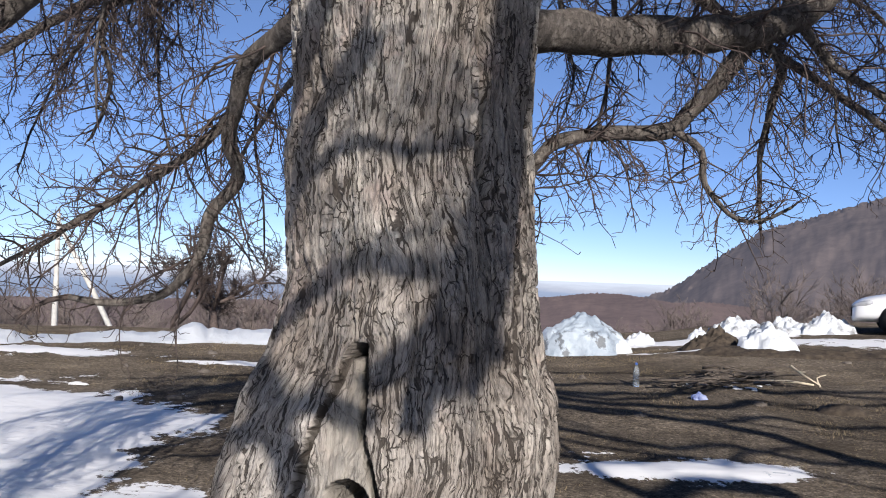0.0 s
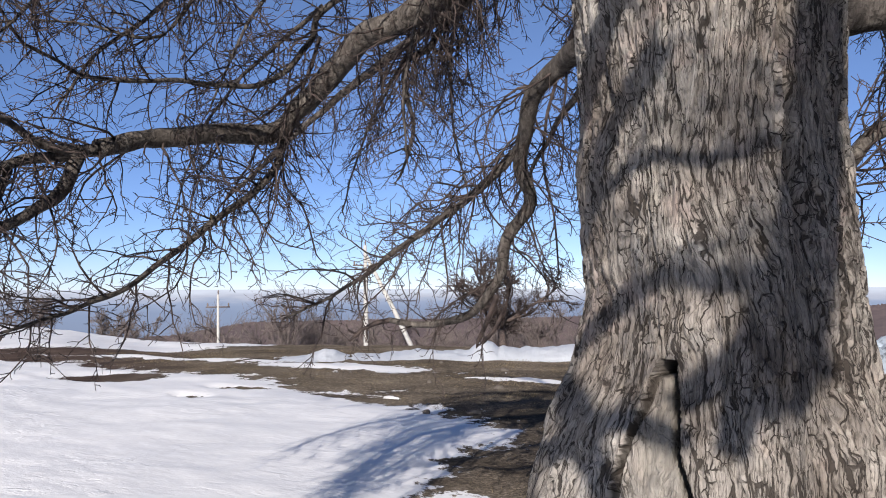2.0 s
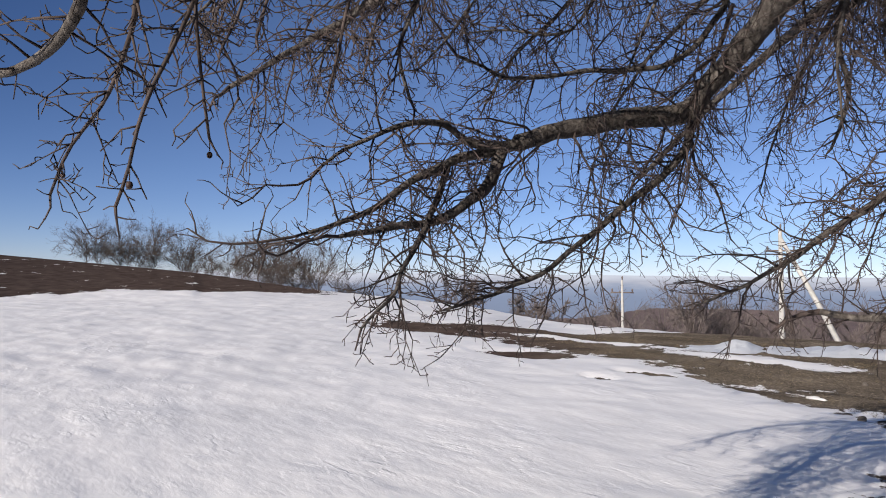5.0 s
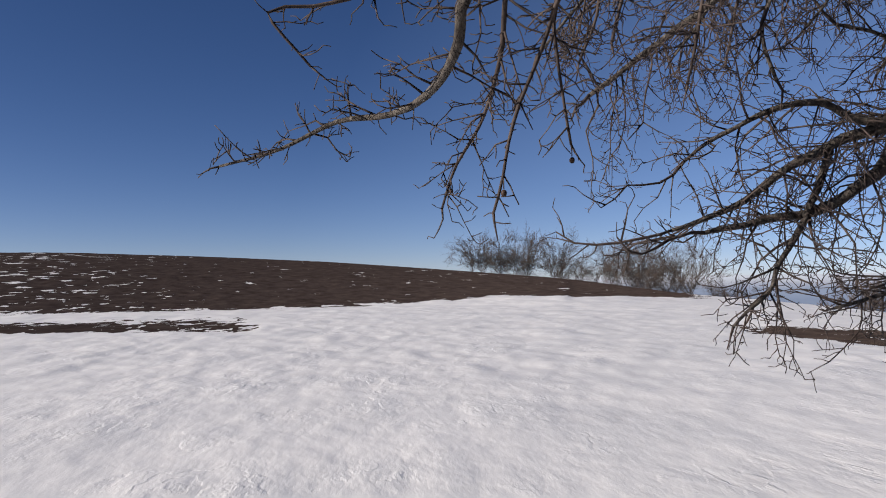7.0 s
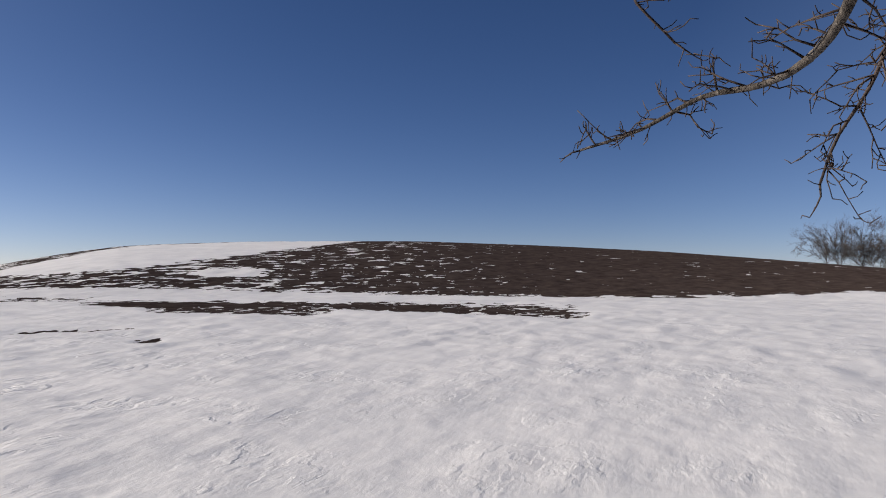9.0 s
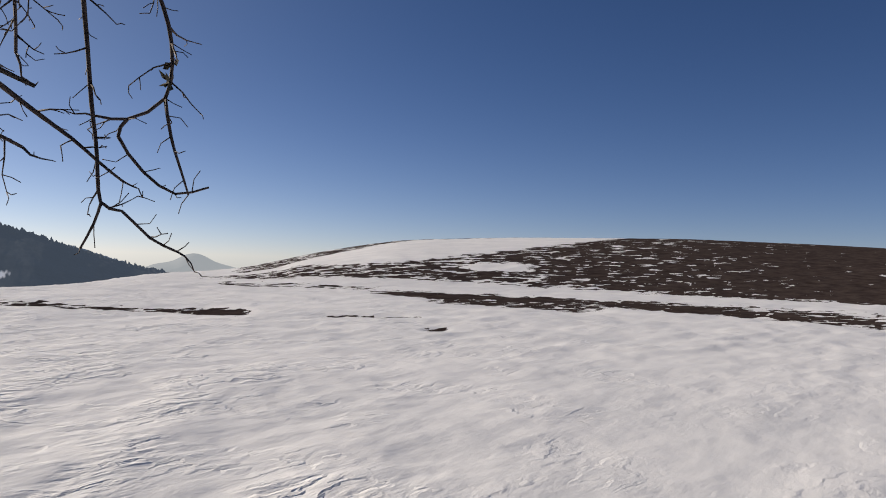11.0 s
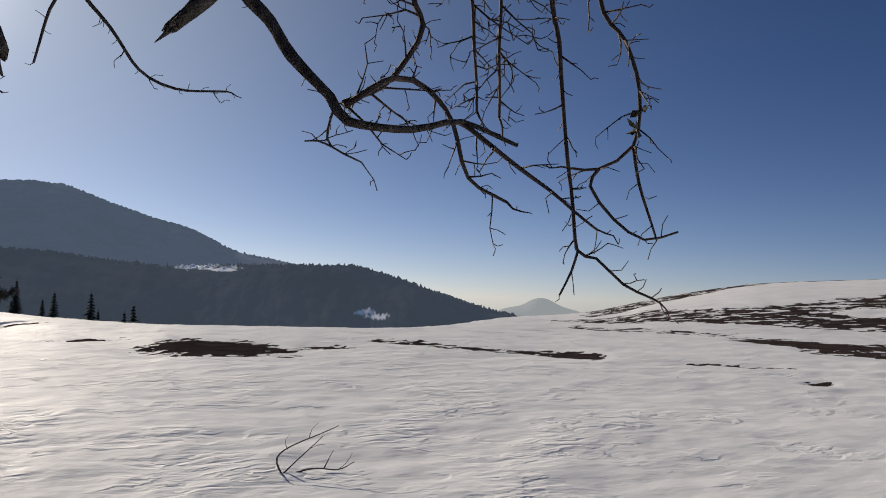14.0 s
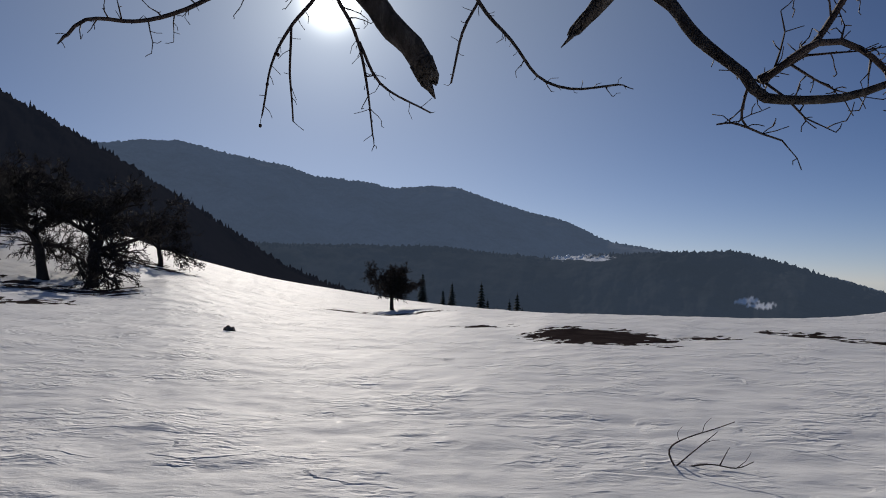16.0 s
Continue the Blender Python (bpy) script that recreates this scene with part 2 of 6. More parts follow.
def trunk_material():
    """Old bark: plates along the grain of the trunk, split by thin cracks, with bare wood in the hollow."""
    m, n, l, b = material("trunk_bark", 0.92, 0.15)
    join = n.new("ShaderNodeCombineXYZ")
    l.new(attribute(n, "around"), join.inputs[0])
    l.new(attribute(n, "along"), join.inputs[1])
    grain = join.outputs[0]

    def on_grain(size, up, warp=0.0):
        v = grain
        if warp:
            w = n.new("ShaderNodeTexNoise")
            w.inputs["Scale"].default_value = 13.0
            w.inputs["Detail"].default_value = 4
            l.new(grain, w.inputs["Vector"])
            shift = n.new("ShaderNodeVectorMath")
            shift.operation = "MULTIPLY_ADD"
            shift.inputs[1].default_value = (warp, warp * 3.0, 0)
            l.new(w.outputs["Color"], shift.inputs[0])
            l.new(grain, shift.inputs[2])
            v = shift.outputs[0]
        k = n.new("ShaderNodeVectorMath")
        k.operation = "MULTIPLY"
        k.inputs[1].default_value = (size, size * up, 1)
        l.new(v, k.inputs[0])
        return k.outputs[0]

    def cells(size, up, warp, feature):
        v = n.new("ShaderNodeTexVoronoi")
        v.feature = feature
        v.inputs["Scale"].default_value = 1.0
        l.new(on_grain(size, up, warp), v.inputs["Vector"])
        return v

    def fibre(size, up, detail=5, rough=0.65, warp=0.0):
        t = n.new("ShaderNodeTexNoise")
        t.inputs["Scale"].default_value = 1.0
        t.inputs["Detail"].default_value = detail
        t.inputs["Roughness"].default_value = rough
        l.new(on_grain(size, up, warp), t.inputs["Vector"])
        return t.outputs[0]

    # broad tones: grey, brown, rosy and pale weathered patches
    broad = noise_of(n, l, 2.6, 5, 0.62)
    base = ramp(n, l, broad, ((0.32, (0.185, 0.158, 0.137)), (0.45, (0.272, 0.246, 0.222)), (0.58, (0.335, 0.313, 0.288)), (0.74, (0.425, 0.407, 0.382))))
    rosy = ramp(n, l, noise_of(n, l, 4.3, 4, 0.6), ((0.57, (0, 0, 0)), (0.70, (0.6, 0.6, 0.6))))
    base = mix(n, l, rosy, base, (0.365, 0.290, 0.262))
    lichen = ramp(n, l, noise_of(n, l, 17, 5, 0.7), ((0.60, (0, 0, 0)), (0.70, (0.55, 0.55, 0.55))))
    base = mix(n, l, lichen, base, (0.385, 0.385, 0.345))
    # each plate has a tone of its own
    tone = n.new("ShaderNodeSeparateColor")
    l.new(cells(52, 0.22, 0.034, "F1").outputs["Color"], tone.inputs[0])
    base = mix(n, l, 1.0, base, ramp(n, l, tone.outputs[0], ((0.0, (0.84, 0.83, 0.82)), (0.5, (1.0, 1.0, 1.0)), (1.0, (1.12, 1.12, 1.11)))), "MULTIPLY")
    thread = fibre(210, 0.12, 6, 0.78, 0.010)
    base = mix(n, l, 1.0, base, ramp(n, l, thread, ((0.30, (0.62, 0.61, 0.60)), (0.50, (1.0, 1.0, 1.0)), (0.68, (1.32, 1.32, 1.30)))), "MULTIPLY")

    # cracks, open here and closed there
    def fissure(size, up, width, warp, detail=3):
        v = fibre(size, up, detail, 0.5, warp)
        return ramp(n, l, maths(n, l, "ABSOLUTE", maths(n, l, "SUBTRACT", v, 0.5)), ((0.0, (1, 1, 1)), (width * 0.6, (1, 1, 1)), (width, (0, 0, 0))))

    gape = ramp(n, l, noise_of(n, l, 9.0, 4, 0.6), ((0.36, (0.35, 0.35, 0.35)), (0.58, (1, 1, 1))))
    crack = maths(n, l, "MAXIMUM", fissure(24, 0.10, 0.014, 0.03), maths(n, l, "MULTIPLY", fissure(56, 0.11, 0.013, 0.02), gape))
    slit = maths(n, l, "MULTIPLY", fissure(120, 0.13, 0.020, 0.012), maths(n, l, "MULTIPLY", gape, 0.5))
    # short breaks across the plates, with their lifted edges
    snap = ramp(n, l, cells(46, 0.55, 0.030, "DISTANCE_TO_EDGE").outputs["Distance"], ((0.0, (1, 1, 1)), (0.035, (1, 1, 1)), (0.060, (0, 0, 0))))
    snap = maths(n, l, "MULTIPLY", snap, ramp(n, l, noise_of(n, l, 11, 3, 0.55), ((0.53, (0, 0, 0)), (0.60, (1, 1, 1)))))
    line = maths(n, l, "MAXIMUM", maths(n, l, "MAXIMUM", crack, slit), snap)
    line = maths(n, l, "MULTIPLY", line, maths(n, l, "SUBTRACT", 1.0, maths(n, l, "MULTIPLY", attribute(n, "wood"), 0.85)))
    base = mix(n, l, maths(n, l, "MULTIPLY", line, 0.90), base, (0.028, 0.023, 0.020))
    bare = ramp(n, l, fibre(70, 0.10), ((0.3, (0.13, 0.118, 0.100)), (0.5, (0.27, 0.250, 0.215)), (0.7, (0.40, 0.370, 0.315))))
    base = mix(n, l, attribute(n, "wood"), base, bare)
    # furrows are dark themselves; folds, hollow rim and hole get painted shade
    base = mix(n, l, maths(n, l, "MULTIPLY", attribute(n, "furrow_shade"), 0.8), base, (0.035, 0.028, 0.023))
    l.new(base, b.inputs["Base Color"])
    h = maths(n, l, "ADD", maths(n, l, "MULTIPLY", tone.outputs[1], 0.45), maths(n, l, "MULTIPLY", fibre(60, 0.2), 0.6))
    h = maths(n, l, "ADD", h, maths(n, l, "MULTIPLY", thread, 0.5))
    h = maths(n, l, "SUBTRACT", h, maths(n, l, "MULTIPLY", line, 1.0))
    l.new(bump(n, l, h, 1.0, 0.009), b.inputs["Normal"])
    return m


GROUND = ground_material()
TRUNK = trunk_material()
LIMB = bark_material("limb_bark", (0.048, 0.042, 0.038), (0.102, 0.090, 0.081), (0.215, 0.196, 0.174), 1.3)
TWIG = simple("twig_bark", (0.030, 0.023, 0.022), (0.110, 0.085, 0.076), 14, 0.75, 0.0, 0.25)
FAR_BARK = simple("far_bark", (0.105, 0.086, 0.080), (0.205, 0.172, 0.160), 3, 0.9)
HILL_BARK = simple("hill_tree_bark", (0.085, 0.070, 0.064), (0.165, 0.138, 0.125), 3, 0.9)
# near-black base colour that holds the backlit look of trees against the sun
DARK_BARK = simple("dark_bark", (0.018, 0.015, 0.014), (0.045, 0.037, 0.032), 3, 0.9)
DRY_LEAF = simple("dry_leaf", (0.055, 0.048, 0.030), (0.12, 0.105, 0.065), 30, 0.8)
FRUIT = simple("dry_fruit", (0.035, 0.020, 0.016), (0.07, 0.045, 0.035), 60, 0.6)
CONCRETE = simple("pole_concrete", (0.36, 0.355, 0.335), (0.52, 0.51, 0.485), 3.0, 0.9, 0.01)
DEAD_WOOD = simple("dead_wood", (0.045, 0.036, 0.030), (0.14, 0.118, 0.098), 20, 0.85, 0.003)
STONE = simple("stone", (0.06, 0.05, 0.045), (0.16, 0.14, 0.12), 8, 0.9, 0.01)
DIRT = simple("heap_earth", (0.020, 0.016, 0.013), (0.085, 0.067, 0.050), 9, 0.95, 0.03)
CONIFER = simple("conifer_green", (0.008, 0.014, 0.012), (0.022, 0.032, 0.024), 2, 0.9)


def snow_pile_material():
    m, n, l, b = material("piled_snow", 0.55, 0.35)
    d = noise_of(n, l, 1.7, 6, 0.62)
    dirt = ramp(n, l, d, ((0.50, (0, 0, 0)), (0.60, (0.85, 0.85, 0.85))))
    l.new(mix(n, l, maths(n, l, "MULTIPLY", dirt, attribute(n, "dirty")), (0.53, 0.56, 0.60), (0.055, 0.052, 0.048)), b.inputs["Base Color"])
    l.new(bump(n, l, noise_of(n, l, 6, 7, 0.62), 0.8, 0.07), b.inputs["Normal"])
    return m


PILE = snow_pile_material()


def shaded_ice_material():
    m, n, l, b = material("shaded_icy_snow", 0.4, 0.45)
    d = noise_of(n, l, 2.6, 6, 0.66)
    # blue-grey ice tone, with the shade of the tree's crown painted into it
    ice_shade = ramp(n, l, noise_of(n, l, 1.3, 5, 0.6), ((0.35, (0.24, 0.29, 0.35)), (0.6, (0.42, 0.48, 0.54)), (0.75, (0.60, 0.64, 0.68))))
    dirt = ramp(n, l, d, ((0.56, (0, 0, 0)), (0.62, (0.85, 0.85, 0.85))))
    l.new(mix(n, l, maths(n, l, "MULTIPLY", dirt, attribute(n, "dirty")), ice_shade, (0.05, 0.05, 0.052)), b.inputs["Base Color"])
    l.new(bump(n, l, noise_of(n, l, 5, 7, 0.62), 0.9, 0.08), b.inputs["Normal"])
    return m


SHADED_ICE = shaded_ice_material()


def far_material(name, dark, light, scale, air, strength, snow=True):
    """Distant slopes seen through much air: the woods' own colour, haze painted on as emission."""
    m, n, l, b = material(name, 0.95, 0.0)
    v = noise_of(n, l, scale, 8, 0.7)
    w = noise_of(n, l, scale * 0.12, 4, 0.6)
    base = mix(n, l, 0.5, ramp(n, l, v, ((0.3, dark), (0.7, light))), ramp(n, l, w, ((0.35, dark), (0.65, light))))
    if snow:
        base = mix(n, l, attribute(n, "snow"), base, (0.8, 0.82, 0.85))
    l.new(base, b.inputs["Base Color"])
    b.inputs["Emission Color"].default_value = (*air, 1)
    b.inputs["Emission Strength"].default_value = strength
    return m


# ---- building helpers ----
def mesh_object(name, verts, faces, mat, parent=None, smooth=True, label="", attrs=None):
    me = bpy.data.meshes.new(name)
    me.from_pydata(verts if isinstance(verts, list) else verts.tolist(), [], faces if isinstance(faces, list) else faces.tolist())
    me.materials.append(mat)
    me.polygons.foreach_set("use_smooth", [smooth] * len(me.polygons))
    for key, vals in (attrs or {}).items():
        a = me.attributes.new(key, "FLOAT", "POINT")
        a.data.foreach_set("value", np.asarray(vals, dtype=np.float32))
    me.update()
    ob = new(name, me)
    ob.parent = parent
    if label:
        ob["label"] = label
    return ob


def part(name, bm, mat, parent=None, label="", smooth=True):
    me = bpy.data.meshes.new(name)
    bm.to_mesh(me)
    bm.free()
    me.materials.append(mat)
    me.polygons.foreach_set("use_smooth", [smooth] * len(me.polygons))
    ob = new(name, me)
    ob.parent = parent
    if label:
        ob["label"] = label
    return ob


def empty(name, at=(0, 0, 0)):
    ob = new(name)
    ob.location = at
    return ob


class Tubes:
    """Many tapered tubes in one mesh."""

    def __init__(self):
        self.v, self.f = [], []

    def add(self, pts, radii, sides=4):
        pts = np.asarray(pts, float)
        k = len(pts)
        tan = np.gradient(pts, axis=0)
        tan /= np.linalg.norm(tan, axis=1)[:, None] + 1e-9
        ref = np.array((0.31, 0.55, 0.77)) if abs(tan[0][2]) < 0.8 else np.array((0.9, 0.3, 0.1))
        u = np.cross(tan, ref)
        u /= np.linalg.norm(u, axis=1)[:, None] + 1e-9
        w = np.cross(tan, u)
        a = np.arange(sides) * (2 * math.pi / sides)
        r = np.asarray(radii, float)[:, None, None]
        ring = pts[:, None, :] + r * (np.cos(a)[None, :, None] * u[:, None, :] + np.sin(a)[None, :, None] * w[:, None, :])
        base = len(self.v)
        self.v.extend(ring.reshape(-1, 3).tolist())
        for i in range(k - 1):
            p, q = base + i * sides, base + (i + 1) * sides
            for j in range(sides):
                j2 = (j + 1) % sides
                self.f.append((p + j, p + j2, q + j2, q + j))
        self.f.append(tuple(base + (k - 1) * sides + j for j in range(sides)))
        self.f.append(tuple(base + j for j in reversed(range(sides))))

    def make(self, name, mat, parent=None, label=""):
        return mesh_object(name, self.v, self.f, mat, parent, True, label)


def curve_through(pts, step=0.05):
    """Catmull-Rom through the points, sampled about every step."""
    p = np.asarray(pts, float)
    p = np.vstack((2 * p[0] - p[1], p, 2 * p[-1] - p[-2]))
    out = []
    for i in range(1, len(p) - 2):
        a, b, c, d = p[i - 1:i + 3]
        m = max(2, int(np.linalg.norm(c - b) / step))
        for t in np.arange(m) / m:
            out.append(0.5 * (2 * b + (c - a) * t + (2 * a - 5 * b + 4 * c - d) * t * t + (3 * b - a - 3 * c + d) * t ** 3))
    out.append(p[-2])
    return np.array(out)


def unit(v):
    return v / (np.linalg.norm(v) + 1e-9)


# ---- the ground ----
CX, CY, EYE_Z = 0.0, -0.4, 1.68
# by bearing: a middle distance with its angle below the eye, and the skyline's distance and angle
RIM = np.array((
    (-120, 45, -1.0, 120, 5.5), (-90, 40, -2.2, 80, -1.0), (-45, 18, -2.6, 26, -1.6), (-29, 20, -2.72, 27, -1.9), (-20, 17, -3.9, 26, -2.6),
    (-13, 16, -5.0, 22, -3.9), (0, 14, -6.3, 17.5, -5.0)))
RIM = np.vstack((RIM, (
    (15, 14, -6.3, 17.5, -5.05), (30, 14, -6.3, 18.5, -4.75), (39, 16, -5.4, 20, -4.5), (45.6, 20, -4.4, 30, -3.8),
    (50, 26, -3.5, 40, -2.8), (56, 30, -3.0, 55, -2.05), (65, 35, -2.6, 75, -1.1), (72.4, 40, -2.2, 90, 0.0),
    (81, 45, -1.97, 95, 0.75), (91, 45, -1.97, 95, 1.55))))
RIM = np.vstack((RIM, (
    (100, 45, -1.97, 95, 2.0), (110, 45, -1.97, 95, 2.3), (123, 45, -1.97, 100, 2.1), (132, 45, -2.0, 100, 1.62), (138, 45, -2.1, 100, 0.5),
    (143.6, 45, -2.2, 95, -0.95), (146, 45, -2.3, 90, -1.22), (150.4, 38, -2.6, 75, -1.55), (154.4, 30, -3.05, 48, -2.45), (160, 24, -3.7, 32, -2.95), (167, 22, -4.05, 29, -3.05))))
RIM = np.vstack((RIM, (
    (176, 22, -4.0, 30, -3.05), (183, 40, -2.9, 60, -2.48), (188, 60, -2.89, 110, -1.8), (194, 60, -2.4, 110, -0.9),
    (197, 60, -2.0, 110, -0.45), (204.5, 60, -0.4, 110, 1.43), (208.7, 45, -1.5, 115, 3.1), (215, 45, -1.0, 120, 5.0),
    (240, 45, -1.0, 120, 5.5), (269, 40, -2.2, 80, -1.0))))
RINGS = np.concatenate((np.linspace(0.05, 2.4, 16), np.geomspace(2.5, 34, 215), np.geomspace(34.5, 118, 190), np.geomspace(120, 900, 60), np.geomspace(930, 4600, 14)))


def wrap(az):
    return (np.asarray(az) + 120) % 360 - 120


def ground_plain(x, y):
    """The lie of the land, without small bumps."""
    x, y = np.asarray(x, float), np.asarray(y, float)
    r = np.hypot(x - CX, y - CY) + 1e-6
    az = wrap(np.degrees(np.arctan2(-(x - CX), y - CY)))
    keys = RIM
    rm, em, rc, ec = [sum(np.interp(wrap(az + d), keys[:, 0], keys[:, i]) * w for d, w in ((-2, 0.25), (0, 0.5), (2, 0.25))) for i in (1, 2, 3, 4)]
    z0 = 0.15
    zm = EYE_Z + rm * np.tan(np.radians(em))
    zc = EYE_Z + rc * np.tan(np.radians(ec))
    a = np.clip((r - 8) / np.maximum(rm - 8, 1), 0, 1)
    z = z0 + (zm - z0) * a * a * (3 - 2 * a)
    b = np.clip((r - rm) / np.maximum(rc - rm, 1), 0, 1)
    curve = np.where(zc > zm + 1.5, b * (1.3 - 0.3 * b), b)
    z = np.where(r > rm, zm + (zc - zm) * curve, z)
    d = np.maximum(r - rc, 0)
    return np.where(r > rc, zc - np.minimum(0.006 * d * np.minimum(d, 12) + np.maximum(d - 12, 0) * 0.10, 120 + zc), z)


def rough(x, y):
    out = np.empty(len(x))
    for i, (a, b) in enumerate(zip(x, y)):
        out[i] = (0.030 * noise.noise((a * 0.5, b * 0.8, 3.0)) + 0.022 * noise.noise((a * 1.3, b * 2.2, 7.0))
                  + 0.012 * noise.noise((a * 3.1, b * 4.6, 1.0)) + 0.006 * noise.noise((a * 6.0, b * 9.5, 5.0)))
    return out


# earth that is bare of snow round the old tree
BARE = np.array(((-0.8, 1.5), (-1.2, 3.5), (-1.71, 5.05), (-2.51, 5.03), (-2.73, 5.6), (-2.56, 6.66), (-2.8, 7.65), (-3.93, 8.5),
                 (-4.95, 9.02), (-6.34, 9.56), (-9.15, 10.9), (-10.4, 10.8), (-15, 11.9), (-19, 11.3), (-23, 12.5), (-20, 15.0),
                 (-16, 17), (-12, 45), (30, 60), (60, 30), (40, -20), (2, -4), (0.3, 0.8)))


def inside_by(poly, x, y):
    """Signed distance to the rim of a polygon, more than 0 inside."""
    d = np.full(len(x), 1e9)
    odd = np.zeros(len(x), bool)
    for (ax, ay), (bx, by) in zip(poly, np.roll(poly, -1, 0)):
        ex, ey = bx - ax, by - ay
        t = np.clip(((x - ax) * ex + (y - ay) * ey) / (ex * ex + ey * ey), 0, 1)
        d = np.minimum(d, np.hypot(x - ax - t * ex, y - ay - t * ey))
        odd ^= ((ay > y) != (by > y)) & (x < (bx - ax) * (y - ay) / (by - ay + 1e-12) + ax)
    return np.where(odd, d, -d)


def blob(x, y, cx, cy, rx, ry, turn=0.0):
    c, s = math.cos(radians(turn)), math.sin(radians(turn))
    u, v = (x - cx) * c + (y - cy) * s, -(x - cx) * s + (y - cy) * c
    return 1 - np.hypot(u / rx, v / ry)


def bearing_blob(az, r, a0, r0, da, dr):
    return 1 - np.hypot((az - a0) / da, (r - r0) / dr)


def snow_amount(x, y):
    """More than 0 where snow lies; and how far bare ground is dark heath."""
    r = np.hypot(x - CX, y - CY)
    az = wrap(np.degrees(np.arctan2(-(x - CX), y - CY)))
    s = np.full(len(x), 1.0)
    d = inside_by(BARE, x, y)
    s = np.clip(-d * 1.6, -2.0, 1.2)
    far_side = (az > 41) & (r > 26)
    s = np.where(far_side, 1.0, s)
    # patches of snow left on the bare earth
    for p in ((1.9, 6.35, 1.2, 0.36, 8), (5.2, 18.4, 1.5, 0.6, 0), (5.3, 14.95, 1.2, 0.22, -15), (-7.9, 13.2, 1.9, 0.5, 0), (-3.4, 12.4, 2.0, 0.16, -4), (-13, 13.6, 3.0, 0.35, 2), (4.2, 17.6, 1.8, 0.5, 0), (7.5, 18.8, 2.4, 0.5, 10)):
        s = np.maximum(s, np.clip(blob(x, y, *p) * 1.6, -2, 0.8))
    s = np.maximum(s, np.clip(1.3 - np.abs(r - 18.4) / 1.2, -1, 1) * np.clip((-18.5 - az) / 3, 0, 1) * 0.9 + np.minimum(s, 0) * 0.3)
    # bare spots in the snow
    for p in ((-11.1, 10.0, 1.1, 0.6, 20), (-7.85, 8.47, 0.30, 0.14, 0), (-7.8, 9.5, 0.5, 0.16, 10), (-12.5, -10.6, 0.40, 0.22, 20),
              (-2.6, -20.7, 1.75, 3.0, 8)):
        s = np.minimum(s, np.clip(-blob(x, y, *p) * 2.3, -1.3, 2))
    # dark heath on the hill: below a field of snow that lies under the crest
    field = np.interp(az, (100, 112, 114.6, 118, 122, 128, 132, 136, 140, 144), (130, 112, 97, 84, 74, 65, 60, 62, 68, 64))
    lower = np.interp(az, (60, 66, 72, 78, 83, 91, 98, 110, 121, 132, 140, 146), (60, 56, 50, 50, 47, 44.5, 43.5, 44, 46, 48, 50, 55))
    body = np.clip((field - r) / 4.0, -1, 1) + np.clip((r - lower) / 3.0, -1, 1) - 1
    body = np.minimum(body, np.clip((az - 62) / 4, -1, 1))
    body = np.minimum(body, np.clip((147 - az) / 5, -1, 1))
    s = s - np.where(az > 55, np.clip(body + 0.25, 0, 1), 0) * np.interp(az, (60, 100, 118, 132, 146), (1.95, 1.95, 1.75, 1.5, 1.35))
    # the bare flank along the western crest
    s = s - 1.5 * np.clip((az - 129) / 3, 0, 1) * np.clip((145 - az) / 2, 0, 1) * np.clip((r - np.interp(az, (129, 134, 144), (97, 88, 66))) / 4, 0, 1)
    s = s - 1.1 * np.clip((az - 112) / 4, 0, 1) * np.clip((132 - az) / 4, 0, 1) * np.clip((r - 97) / 2, 0, 1)
    # a strip of snow left between, and streaks of earth below the heath
    s = np.where(az > 100, np.maximum(s, np.clip(bearing_blob(az, r, 124.2, 56.5, 3.6, 3.0) * 2, -2, 0.9)), s)
    for a0, a1, r0, r1, w, deep in ((134, 96, 35.5, 25.8, 1.9, 1.75), (130, 116, 29.5, 26.0, 1.7, 1.75), (116, 97, 32.0, 31.0, 2.2, 1.05), (133, 119, 33.5, 31.5, 1.6, 1.4),
                                    (162, 143, 24.6, 20.6, 0.9, 1.6), (148, 143.5, 22.0, 20.7, 1.1, 1.7), (146, 133, 46, 40, 2.2, 0.9), (193, 183, 53, 48, 1.4, 1.6), (216, 206, 43, 38.5, 3.0, 1.9), (217, 210, 28, 30, 1.1, 1.45)):
        k = np.clip((a0 - az) / (a0 - a1), 0, 1)
        ends = np.clip(np.minimum(a0 - az, az - a1) / 2.5 + 0.3, 0, 1)
        s = s - deep * ends * np.clip(1.35 - np.abs(r - (r0 + (r1 - r0) * k)) / (1.5 * w), 0, 1)
    for p in ((205, 68, 2.0, 3.0), (219, 62, 4, 5), (180.8, 27, 2.0, 0.7), (165.5, 20.6, 2.2, 0.6), (134.5, 19.5, 3.0, 0.35)):
        s = np.minimum(s, np.clip(-bearing_blob(az, r, *p) * 1.25, -0.85, 2))
    low = (r > 130) & (az > -20) & (az < 150)
    s = np.where(low, -1.0, s)
    heath = np.clip((np.abs(az) - 40) / 8, 0, 1)
    return s, heath


